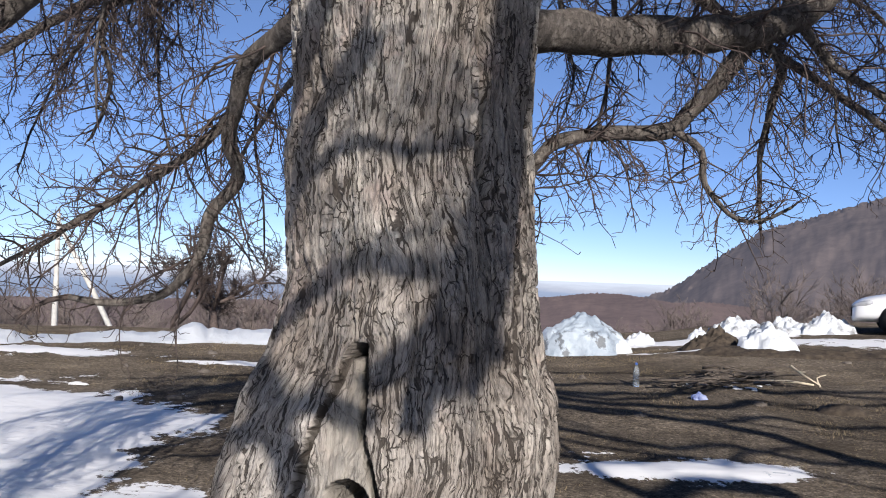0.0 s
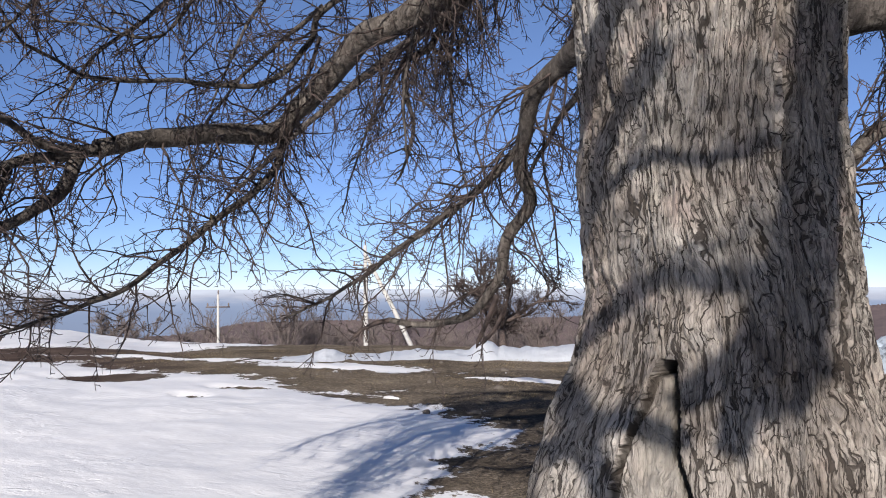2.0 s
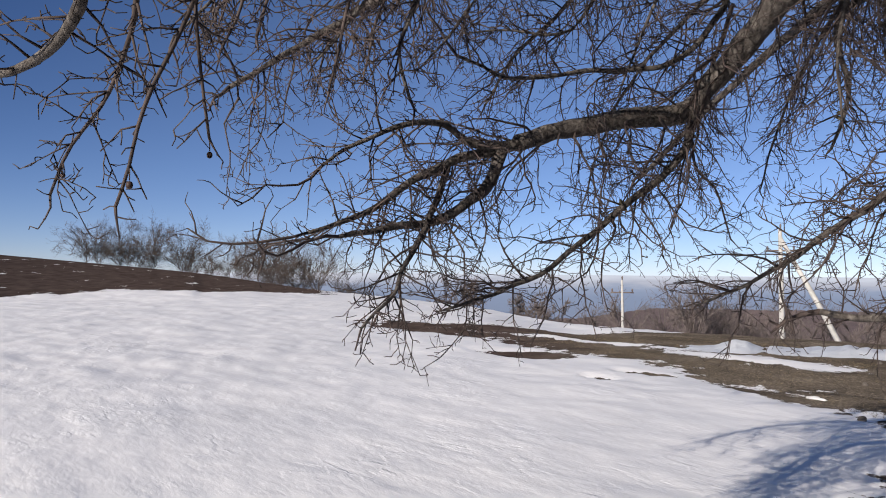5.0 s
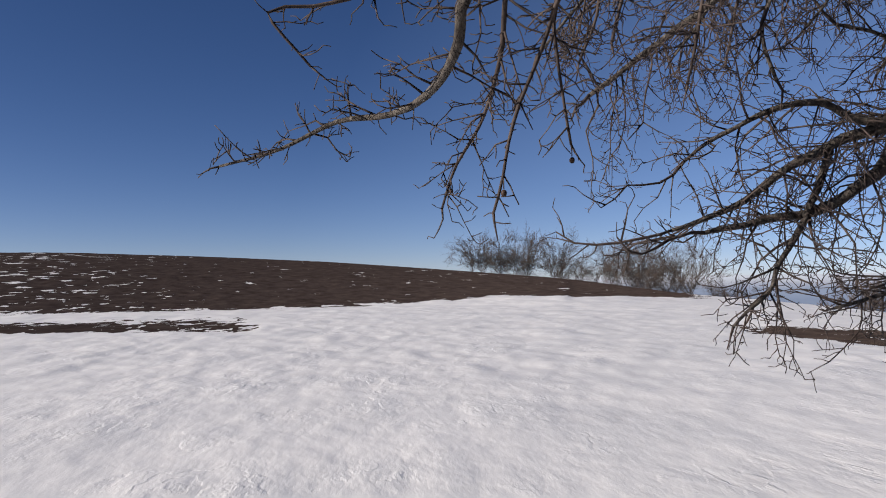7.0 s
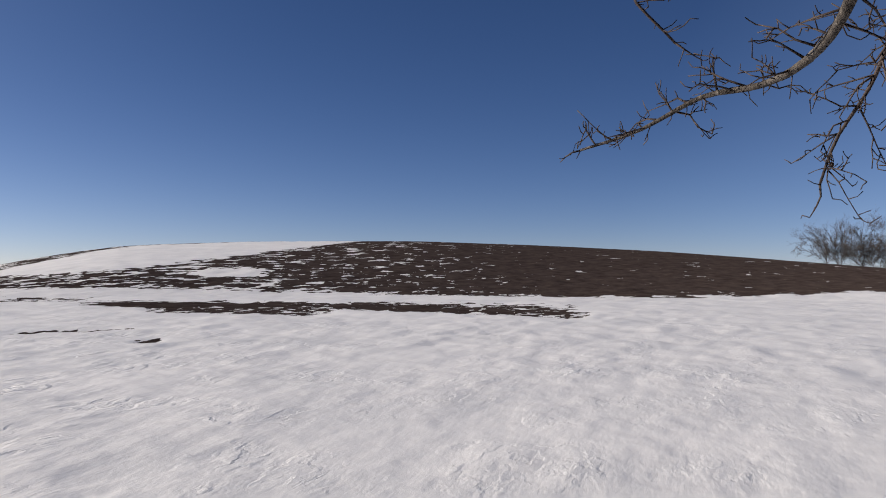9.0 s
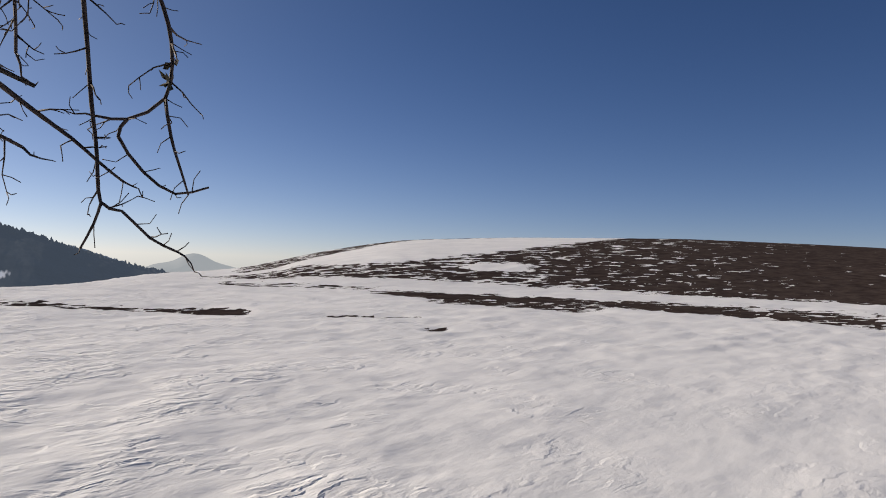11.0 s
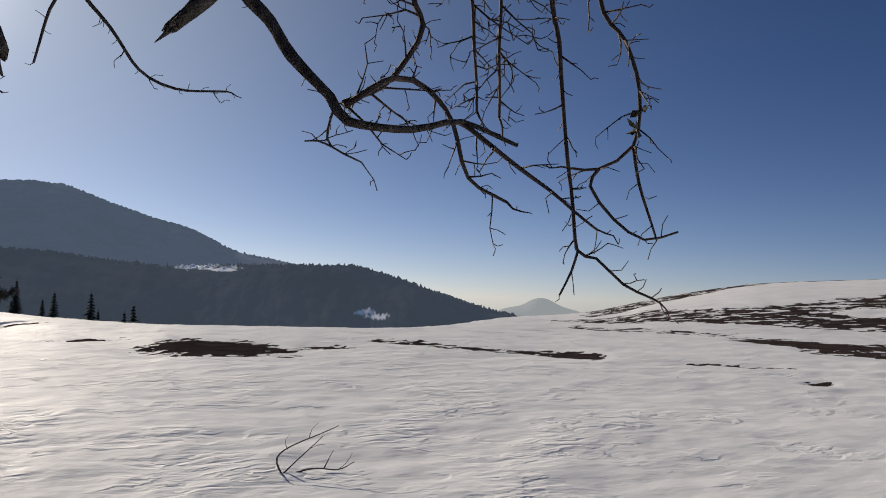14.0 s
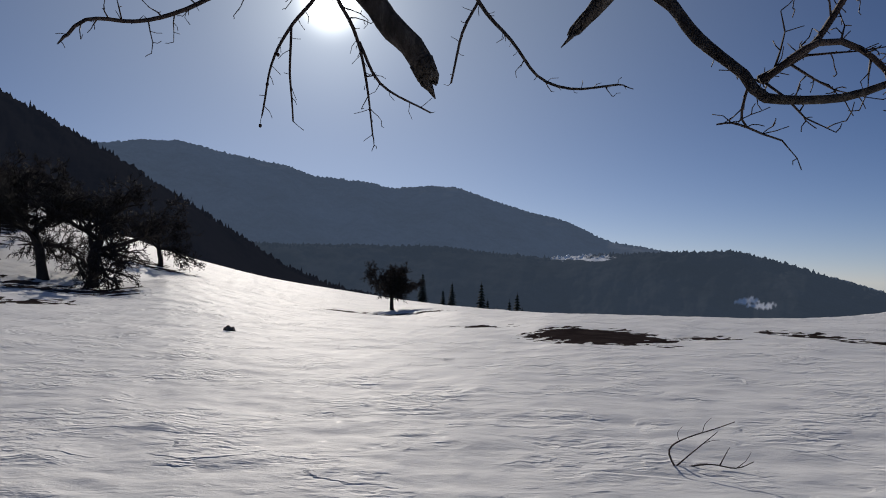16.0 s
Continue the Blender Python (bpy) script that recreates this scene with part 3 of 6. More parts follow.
def build_ground():
    cols = 1050
    a = np.arange(cols) * (2 * math.pi / cols)
    rr, aa = np.meshgrid(RINGS, a, indexing="ij")
    x, y = (CX - rr * np.sin(aa)).ravel(), (CY + rr * np.cos(aa)).ravel()
    s, heath = snow_amount(x, y)
    z = ground_plain(x, y)
    r = rr.ravel()
    near = r < 140
    bearing = wrap(np.degrees(aa.ravel()))
    bumps = np.zeros(len(x))
    bumps[near] = rough(x[near], y[near])
    bumps *= 1 + (np.interp(bearing, (-60, 40, 115, 140, 165, 215), (0.9, 0.55, 0.6, 1.0, 1.5, 1.5)) - 1) * np.clip((14 - r) / 6, 0, 1)
    fade = np.clip((120 - r) / 60, 0, 1)
    z = z + bumps * fade * np.where(s > 0, 0.8, 0.7) * (1 + np.minimum(r, 60) / 30) + 0.05 * np.clip(s, 0, 1) * fade
    # the edges of the far bare strips are torn along the slope
    torn = np.flatnonzero((r > 15) & (r < 112) & (bearing > 58) & (bearing < 226))
    for k in torn.tolist():
        q = (bearing[k] * 0.50, math.log(r[k]) * 52, 6.0)
        s[k] += (2.1 * noise.fractal(q, 0.3, 2.2, 6)) * min(1.0, max(0.0, (1.0 - s[k]) * 1.5)) * (0.42 + 0.58 * min(1.0, max(0.0, (bearing[k] - 100) / 22)) if bearing[k] < 122 and r[k] > 46 else 0.5 if r[k] < 26 and bearing[k] > 163 else 0.8 if r[k] < 24 else 1.0)
    n = len(RINGS)
    i, j = np.meshgrid(np.arange(n - 1), np.arange(cols), indexing="ij")
    j2 = (j + 1) % cols
    faces = np.stack((i * cols + j, (i + 1) * cols + j, (i + 1) * cols + j2, i * cols + j2), -1).reshape(-1, 4)
    faces = faces[:, ::-1].tolist() + [list(range(cols))]
    ob = mesh_object("ground", np.stack((x, y, z), 1), faces, GROUND, attrs={"snow": s, "heath": heath, "crust": np.interp(bearing, (-120, -60, 60, 105, 135, 160), (1.7, 0.7, 0.7, 0.85, 1.2, 1.7))})
    return tagged(ob, "hilltop meadow with wind-packed old snow and bare brown earth", "ground", kind="structure")


build_ground()


def ground_at(x, y):
    return float(ground_plain(np.array([x]), np.array([y]))[0])


def at_bearing(az, r):
    x, y = CX - r * math.sin(radians(az)), CY + r * math.cos(radians(az))
    return x, y, ground_at(x, y)


# ---- distance ----
def ridge(name, label, mat, keys, dist, depth, foot, teeth=0.0, tooth_step=0.12, bulge=0.028, snow=(), seed=1.0, fine=46):
    """A range of slopes: keys are (bearing, angle of its crest); it falls towards the viewer down to the foot height."""
    keys = np.array(keys)
    az = np.arange(keys[0, 0], keys[-1, 0] + 1e-6, tooth_step)
    top = np.interp(az, keys[:, 0], keys[:, 1])
    k = np.exp(-np.linspace(-2, 2, 15) ** 2)
    top = np.convolve(np.pad(top, 7, mode="edge"), k / k.sum(), "valid")
    rows = fine
    verts, whites = [], []
    for i, (a, e) in enumerate(zip(az, top)):
        crest = EYE_Z + dist * math.tan(radians(e))
        for q in range(rows):
            t = (q / (rows - 1)) ** (1.9 if fine < 60 else 1.35)
            d = dist - depth * t
            z = crest + (foot - crest) * (t ** 1.25)
            wob = noise.fractal((a * 0.22 + seed * 9, t * 2.5, seed), 1.0, 2.1, 6)
            d += depth * bulge * 3 * wob
            z += (crest - foot) * bulge * wob * math.sin(math.pi * min(1, t * 1.4)) if t < 0.7 else 0
            if teeth:
                f = noise.noise((a * 9.0, t * 40, seed)) * 0.6 + noise.noise((a * 24.0, t * 90, seed + 4)) * 0.6
                z += teeth * max(-0.2, f) * (1.0 if t < 0.05 else 0.12)
            verts.append((CX - d * math.sin(radians(a)), CY + d * math.cos(radians(a)), z))
            el = math.degrees(math.atan2(z - EYE_Z, d))
            w = 0.0
            for sa, se, da, de in snow:
                w = max(w, 1.0 - math.hypot((a - sa) / da, (el - se) / de) + 1.1 * noise.fractal((a * 0.7, el * 4.5, seed + 8), 0.9, 2.1, 3))
            whites.append(min(1.0, max(0.0, w * 9)))
            if w > 0 and teeth and t >= 0.05:
                verts[-1] = verts[-1][:2] + (z - teeth * max(-0.2, f) * 0.12,)
    faces = [(i * rows + q, i * rows + q + 1, (i + 1) * rows + q + 1, (i + 1) * rows + q) for i in range(len(az) - 1) for q in range(rows - 1)]
    ob = mesh_object(name, verts, faces, mat, attrs={"snow": whites})
    return tagged(ob, label, "mountain", kind="structure")


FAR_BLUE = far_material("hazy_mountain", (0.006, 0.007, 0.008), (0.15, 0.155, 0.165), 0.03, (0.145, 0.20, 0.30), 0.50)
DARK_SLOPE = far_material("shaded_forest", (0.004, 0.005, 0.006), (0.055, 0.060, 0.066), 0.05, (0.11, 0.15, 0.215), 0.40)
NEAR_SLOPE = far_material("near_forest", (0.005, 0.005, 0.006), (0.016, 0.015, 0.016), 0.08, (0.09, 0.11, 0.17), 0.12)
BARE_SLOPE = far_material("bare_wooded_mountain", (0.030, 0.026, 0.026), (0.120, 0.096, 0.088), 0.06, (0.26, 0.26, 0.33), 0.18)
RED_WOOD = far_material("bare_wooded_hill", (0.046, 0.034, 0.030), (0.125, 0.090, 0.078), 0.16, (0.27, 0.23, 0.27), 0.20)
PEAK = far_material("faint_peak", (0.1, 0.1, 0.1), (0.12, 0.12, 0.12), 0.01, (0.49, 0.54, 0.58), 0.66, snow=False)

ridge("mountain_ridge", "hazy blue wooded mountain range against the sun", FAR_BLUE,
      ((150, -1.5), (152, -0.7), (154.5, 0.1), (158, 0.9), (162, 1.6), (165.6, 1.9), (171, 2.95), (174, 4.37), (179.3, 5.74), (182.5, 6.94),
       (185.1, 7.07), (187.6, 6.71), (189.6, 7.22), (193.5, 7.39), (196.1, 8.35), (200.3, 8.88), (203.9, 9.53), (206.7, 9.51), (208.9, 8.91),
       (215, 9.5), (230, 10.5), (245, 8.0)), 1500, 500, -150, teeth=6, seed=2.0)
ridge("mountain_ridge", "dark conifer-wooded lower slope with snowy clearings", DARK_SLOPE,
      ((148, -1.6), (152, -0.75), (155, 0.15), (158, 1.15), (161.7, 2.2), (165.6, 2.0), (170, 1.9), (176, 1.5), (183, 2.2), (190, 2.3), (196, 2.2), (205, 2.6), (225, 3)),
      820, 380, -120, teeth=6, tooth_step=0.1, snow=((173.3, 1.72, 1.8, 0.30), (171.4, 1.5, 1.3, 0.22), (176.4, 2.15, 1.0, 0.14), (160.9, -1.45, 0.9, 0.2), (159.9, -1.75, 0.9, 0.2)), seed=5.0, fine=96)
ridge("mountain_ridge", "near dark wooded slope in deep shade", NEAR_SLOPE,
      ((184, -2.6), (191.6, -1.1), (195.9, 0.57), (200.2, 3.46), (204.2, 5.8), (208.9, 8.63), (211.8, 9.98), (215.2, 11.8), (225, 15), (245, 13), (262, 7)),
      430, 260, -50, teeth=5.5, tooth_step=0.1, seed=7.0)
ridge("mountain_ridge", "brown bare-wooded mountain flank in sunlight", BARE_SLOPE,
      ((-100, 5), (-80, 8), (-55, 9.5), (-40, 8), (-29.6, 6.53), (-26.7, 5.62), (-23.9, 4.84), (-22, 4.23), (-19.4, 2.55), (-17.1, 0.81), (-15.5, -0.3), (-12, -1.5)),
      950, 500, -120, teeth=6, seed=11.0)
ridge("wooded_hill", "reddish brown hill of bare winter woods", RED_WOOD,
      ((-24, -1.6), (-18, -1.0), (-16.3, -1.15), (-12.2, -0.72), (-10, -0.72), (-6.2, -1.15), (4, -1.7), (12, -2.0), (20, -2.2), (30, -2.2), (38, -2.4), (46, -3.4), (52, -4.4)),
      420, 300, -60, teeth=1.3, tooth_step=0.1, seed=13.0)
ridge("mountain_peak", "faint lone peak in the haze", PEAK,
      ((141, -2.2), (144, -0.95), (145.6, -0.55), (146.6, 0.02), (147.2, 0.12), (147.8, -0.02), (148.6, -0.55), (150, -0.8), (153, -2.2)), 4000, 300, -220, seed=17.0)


def build_haze():
    """The lowland's haze to the north, painted as emission on a plain far backdrop."""
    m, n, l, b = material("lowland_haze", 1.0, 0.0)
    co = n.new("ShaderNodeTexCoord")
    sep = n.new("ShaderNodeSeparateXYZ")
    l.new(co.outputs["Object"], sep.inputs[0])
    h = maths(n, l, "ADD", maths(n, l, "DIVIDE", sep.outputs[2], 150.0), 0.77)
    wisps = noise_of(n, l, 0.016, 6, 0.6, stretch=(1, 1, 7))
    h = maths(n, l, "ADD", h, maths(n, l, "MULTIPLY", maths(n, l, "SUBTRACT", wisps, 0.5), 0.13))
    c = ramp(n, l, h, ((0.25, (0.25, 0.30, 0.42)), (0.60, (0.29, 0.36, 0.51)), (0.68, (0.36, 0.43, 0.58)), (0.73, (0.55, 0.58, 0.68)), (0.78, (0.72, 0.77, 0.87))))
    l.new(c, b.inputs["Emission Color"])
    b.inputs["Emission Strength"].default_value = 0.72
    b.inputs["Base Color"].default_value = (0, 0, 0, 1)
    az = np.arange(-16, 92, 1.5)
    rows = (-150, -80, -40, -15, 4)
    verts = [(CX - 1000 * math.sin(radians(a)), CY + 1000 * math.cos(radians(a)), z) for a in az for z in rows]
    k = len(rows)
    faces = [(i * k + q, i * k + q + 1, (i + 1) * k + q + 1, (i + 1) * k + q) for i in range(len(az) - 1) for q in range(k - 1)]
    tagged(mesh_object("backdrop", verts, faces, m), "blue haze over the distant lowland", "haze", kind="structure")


build_haze()



# ---- the old tree ----
TX, TY = -0.195, 2.49
TRUNK_Z = np.array((-0.1, 0.15, 0.55, 0.8, 1.006, 1.155, 1.335, 1.443, 1.517, 1.703, 1.891, 2.08, 2.272, 2.463, 2.655, 2.9, 3.3, 3.7, 4.2, 4.8))
TRUNK_R = np.array((0.80, 0.72, 0.62, 0.565, 0.538, 0.531, 0.501, 0.458, 0.441, 0.409, 0.407, 0.405, 0.394, 0.404, 0.415, 0.43, 0.42, 0.34, 0.24, 0.15))
TRUNK_X = np.array((-0.30, -0.30, -0.285, -0.27, -0.251, -0.222, -0.205, -0.194, -0.188, -0.190, -0.205, -0.220, -0.216, -0.217, -0.214, -0.20, -0.18, -0.15, -0.12, -0.09))


def build_trunk(tree):
    front, back = 420, 60
    turns = np.concatenate((np.linspace(-math.pi * 1.06, math.pi * 0.06, front, endpoint=False), np.linspace(math.pi * 0.06, math.pi * 0.94, back, endpoint=False)))
    cols = len(turns)
    zs = np.concatenate((np.linspace(-0.1, 0.88, 30), np.linspace(0.88, 2.8, 440)[1:], np.linspace(2.8, 4.8, 40)[1:]))
    verts, wood, furrow_shade, around = [], [], [], []
    for z in zs:
        r0, cx = np.interp(z, TRUNK_Z, TRUNK_R), np.interp(z, TRUNK_Z, TRUNK_X)
        for a in turns:
            ca, sa = math.cos(a), math.sin(a)
            r = r0
            # buttresses and long swellings
            low = max(0.0, min(1.0, (1.7 - z) / 1.2))
            broad = noise.noise((ca * 1.3, sa * 1.3, z * 0.7))
            r *= 1 + 0.05 * broad + low * 0.06 * math.cos(5 * a + math.pi / 2)
            w1 = noise.noise((ca * 3, sa * 3, z * 2.2))
            w2 = noise.noise((ca * 9, sa * 9, z * 7.0))
            u = a * 0.43 + 0.045 * w1 + 0.012 * w2 + 0.03 * z
            # scales of bark with thin cracks between them, uneven in height
            # deep folds where the limbs above run down into the trunk
            fold = 0.0
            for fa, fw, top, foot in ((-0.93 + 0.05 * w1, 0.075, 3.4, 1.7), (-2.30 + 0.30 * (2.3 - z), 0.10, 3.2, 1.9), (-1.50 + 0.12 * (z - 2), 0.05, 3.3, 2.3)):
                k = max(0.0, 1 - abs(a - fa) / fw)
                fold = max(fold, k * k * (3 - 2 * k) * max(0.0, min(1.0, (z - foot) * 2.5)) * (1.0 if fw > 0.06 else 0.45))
            q = Vector((u * 30, z * 7.0 + 0.9 * w2 + 0.8 * w1, 0.0))
            dist, seeds = noise.voronoi(q)
            gap = (dist[1] - dist[0]) * 0.5
            plate = min(1.0, gap / 0.06)
            rise = noise.cell(seeds[0] * 7.3)
            q2 = Vector((u * 72 + w2, z * 11 + 1.3 * w1, 4.0))
            d2, s2 = noise.voronoi(q2)
            plate2 = min(1.0, (d2[1] - d2[0]) / 0.30)
            rise2 = noise.cell(s2[0] * 5.1)
            long_f = abs(noise.noise((u * 15, z * 1.3, 9.0)) + 0.25 * w2)
            groove = max(0.0, 1 - long_f * 7)
            calm = 1 - 0.40 * low
            h = (0.007 * plate + 0.009 * rise * plate + 0.003 * plate2 + 0.004 * rise2 - 0.014 * groove) * calm + 0.016 * noise.noise((u * 6, z * 2.2, 6.0)) + 0.005 * w2 - 0.050 * fold
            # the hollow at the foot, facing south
            x, w, fur_shade = cx + ca * r, 0.0, (1 - plate) * 0.13 * rise + groove * 0.18 + fold * 0.25
            if sa < 0 and z < 1.53:
                t = 1.53 - z
                wob = 0.010 * noise.noise((z * 9, 1.0, 2.0))
                left = -0.322 - 0.40 * min(t, 0.3) - 0.27 * max(0.0, t - 0.3) + wob
                right = -0.272 + 0.035 * min(t, 0.25) + 0.30 * max(0.0, t - 0.25) + 0.5 * wob
                inn = min(x - left, right - x)
                if inn > 0:
                    at_left = x - left < right - x
                    k = min(1.0, inn / (0.07 if at_left else 0.018))
                    deep = 0.030 * k
                    # shade in the rim crack and the hole is put in as dark colour
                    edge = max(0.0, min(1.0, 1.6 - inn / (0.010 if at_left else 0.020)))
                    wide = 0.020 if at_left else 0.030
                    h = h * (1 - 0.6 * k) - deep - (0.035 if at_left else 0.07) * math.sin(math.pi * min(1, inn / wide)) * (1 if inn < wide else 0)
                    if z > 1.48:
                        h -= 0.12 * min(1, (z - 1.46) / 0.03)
                    w, fur_shade = k * (0.3 + 0.5 * min(1, inn / 0.05)) * (0.75 + 0.5 * noise.noise((x * 9, 3.0, z * 5))), edge
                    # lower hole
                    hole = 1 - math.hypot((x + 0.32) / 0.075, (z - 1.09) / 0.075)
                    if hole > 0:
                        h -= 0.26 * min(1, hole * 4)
                        fur_shade = max(fur_shade, min(1.0, hole * 3) * (1.0 if z > 1.07 else 0.3))
                    h += 0.008 * noise.noise((x * 30, 1.0, z * 6))
                elif inn > -0.05:
                    h += 0.012 * (1 + inn / 0.05)
            r += h
            verts.append((cx + ca * r, TY + sa * r, z))
            wood.append(w)
            furrow_shade.append(min(1.0, fur_shade))
            around.append(u)
    n = len(zs)
    i, j = np.meshgrid(np.arange(n - 1), np.arange(cols), indexing="ij")
    j2 = (j + 1) % cols
    faces = np.stack((i * cols + j, i * cols + j2, (i + 1) * cols + j2, (i + 1) * cols + j), -1).reshape(-1, 4)
    return mesh_object("trunk", verts, faces, TRUNK, tree, True, "thick grey-brown trunk of furrowed bark with a hollow", {"wood": wood, "furrow_shade": furrow_shade, "around": around, "along": np.repeat(zs, cols)})


class Crown:
    def __init__(self, tree, seed=3):
        self.tree = tree
        self.rng = np.random.default_rng(seed)
        self.dense = 0.30
        self.lines = []

    def spurs(self, tubes, line, gap, size):
        rng = self.rng
        d = np.cumsum(np.linalg.norm(np.diff(line, axis=0), axis=1))
        for s in np.arange(gap * rng.random(), d[-1], gap):
            i = min(int(np.searchsorted(d, s)), len(line) - 2)
            p, t = line[i + 1], unit(line[i + 1] - line[i])
            side = unit(np.cross(t, rng.normal(size=3)))
            way = unit(side * 0.9 + t * 0.6 + rng.normal(size=3) * 0.2 + np.array((0, 0, 0.25)))
            ln = size * rng.uniform(0.4, 1.3)
            mid = p + way * ln * 0.55
            end = mid + unit(way + rng.normal(size=3) * 0.45) * ln * 0.5
            tubes.add((p, mid, end), (0.0017, 0.0013, 0.0012), 3)

    def twig(self, tubes, p, way, length, radius, level, fall, spur=0.045):
        rng = self.rng
        n = max(3, int(length / 0.06))
        pts = [np.array(p, float)]
        way = unit(way)
        for i in range(n):
            way = unit(way + rng.normal(size=3) * 0.26 + np.array((0, 0, -fall * 0.13)))
            pts.append(pts[-1] + way * length / n)
        pts = np.array(pts)
        taper = np.linspace(1, 0.36, n + 1) * (1 + 0.12 * rng.random(n + 1))
        tubes.add(pts, np.maximum(radius * taper, 0.0014), 5 if radius > 0.007 else 4 if radius > 0.004 else 3)
        if level > 1:
            gap = 0.062 if level == 2 else 0.09
            for s in np.arange(gap * 0.6, length, gap * rng.uniform(0.7, 1.2)):
                i = min(int(s / length * n), n - 1)
                t = unit(pts[i + 1] - pts[i])
                side = unit(np.cross(t, rng.normal(size=3)))
                self.twig(tubes, pts[i] + (pts[i + 1] - pts[i]) * rng.random(), t * 0.7 + side * 0.9, length * rng.uniform(0.20, 0.60) * (1 - 0.35 * s / length),
                          max(radius * 0.52, 0.0019), level - 1, fall, spur)
        if level <= 2 and spur:
            self.spurs(tubes, pts, spur * rng.uniform(0.8, 1.4), 0.034)

    def bough(self, pts, r0, r1, sides=0.0, length=0.6, fall=1.0, level=2, spur=0.045, up=0.0, skip=0.0, wobble=0.012, wave=0.23, tip=0.0, name="limb", label=""):
        """A limb along the points, and, every so many metres (sides), a side branch with its twigs."""
        rng = self.rng
        line = curve_through(pts, 0.035)
        sides = sides * self.dense
        n = len(line)
        off = np.array([[noise.noise((i * wave, k * 7.0, r0 * 90 + pts[0][0])) for k in range(3)] for i in range(n)])
        ends = np.minimum(1, np.minimum(np.arange(n), n - 1 - np.arange(n)) / 4)[:, None]
        line = line + off * wobble * ends
        radii = np.linspace(r0, r1, n)
        radii = radii * (1 + (0.18 if r0 > 0.03 else 0.12) * np.array([noise.noise((i * 0.4, r0 * 50, 2.0)) for i in range(n)]))
        self.lines.append(line)
        limb = Tubes()
        limb.add(line, radii, 12 if r0 > 0.03 else 7 if r0 > 0.01 else 5)
        ob = limb.make(name, LIMB if r0 > 0.012 else TWIG, self.tree, label)
        twigs = Tubes()
        total = float(np.sum(np.linalg.norm(np.diff(line, axis=0), axis=1)))
        if sides:
            for s in np.arange(skip + sides * rng.random(), total, sides):
                i = min(int(s / total * (n - 1)), n - 2)
                t = unit(line[i + 1] - line[i])
                side = unit(np.cross(t, rng.normal(size=3)))
                if up and side[2] < 0:
                    side[2] *= -up
                ln = length * rng.uniform(0.45, 1.25) * (1 - 0.45 * s / total)
                rad = min(radii[i] * 0.6, 0.0024 + 0.0060 * ln)
                self.twig(twigs, line[i] + side * radii[i] * 0.6, t * 0.55 + side, ln, rad, level, fall, spur)
        if sides and r1 < 0.015:
            self.twig(twigs, line[-1], line[-1] - line[-3], tip or (rng.uniform(0.04, 0.09) if r1 < 0.007 else 0.22), r1, 2 if tip or r1 >= 0.007 else 1, 0.0 if tip else fall * 0.5, spur)
        if spur:
            self.spurs(twigs, line, spur * 1.2, 0.05)
        if twigs.v:
            twigs.make("twigwork", TWIG, ob)["kind"] = "stuff"
        return line


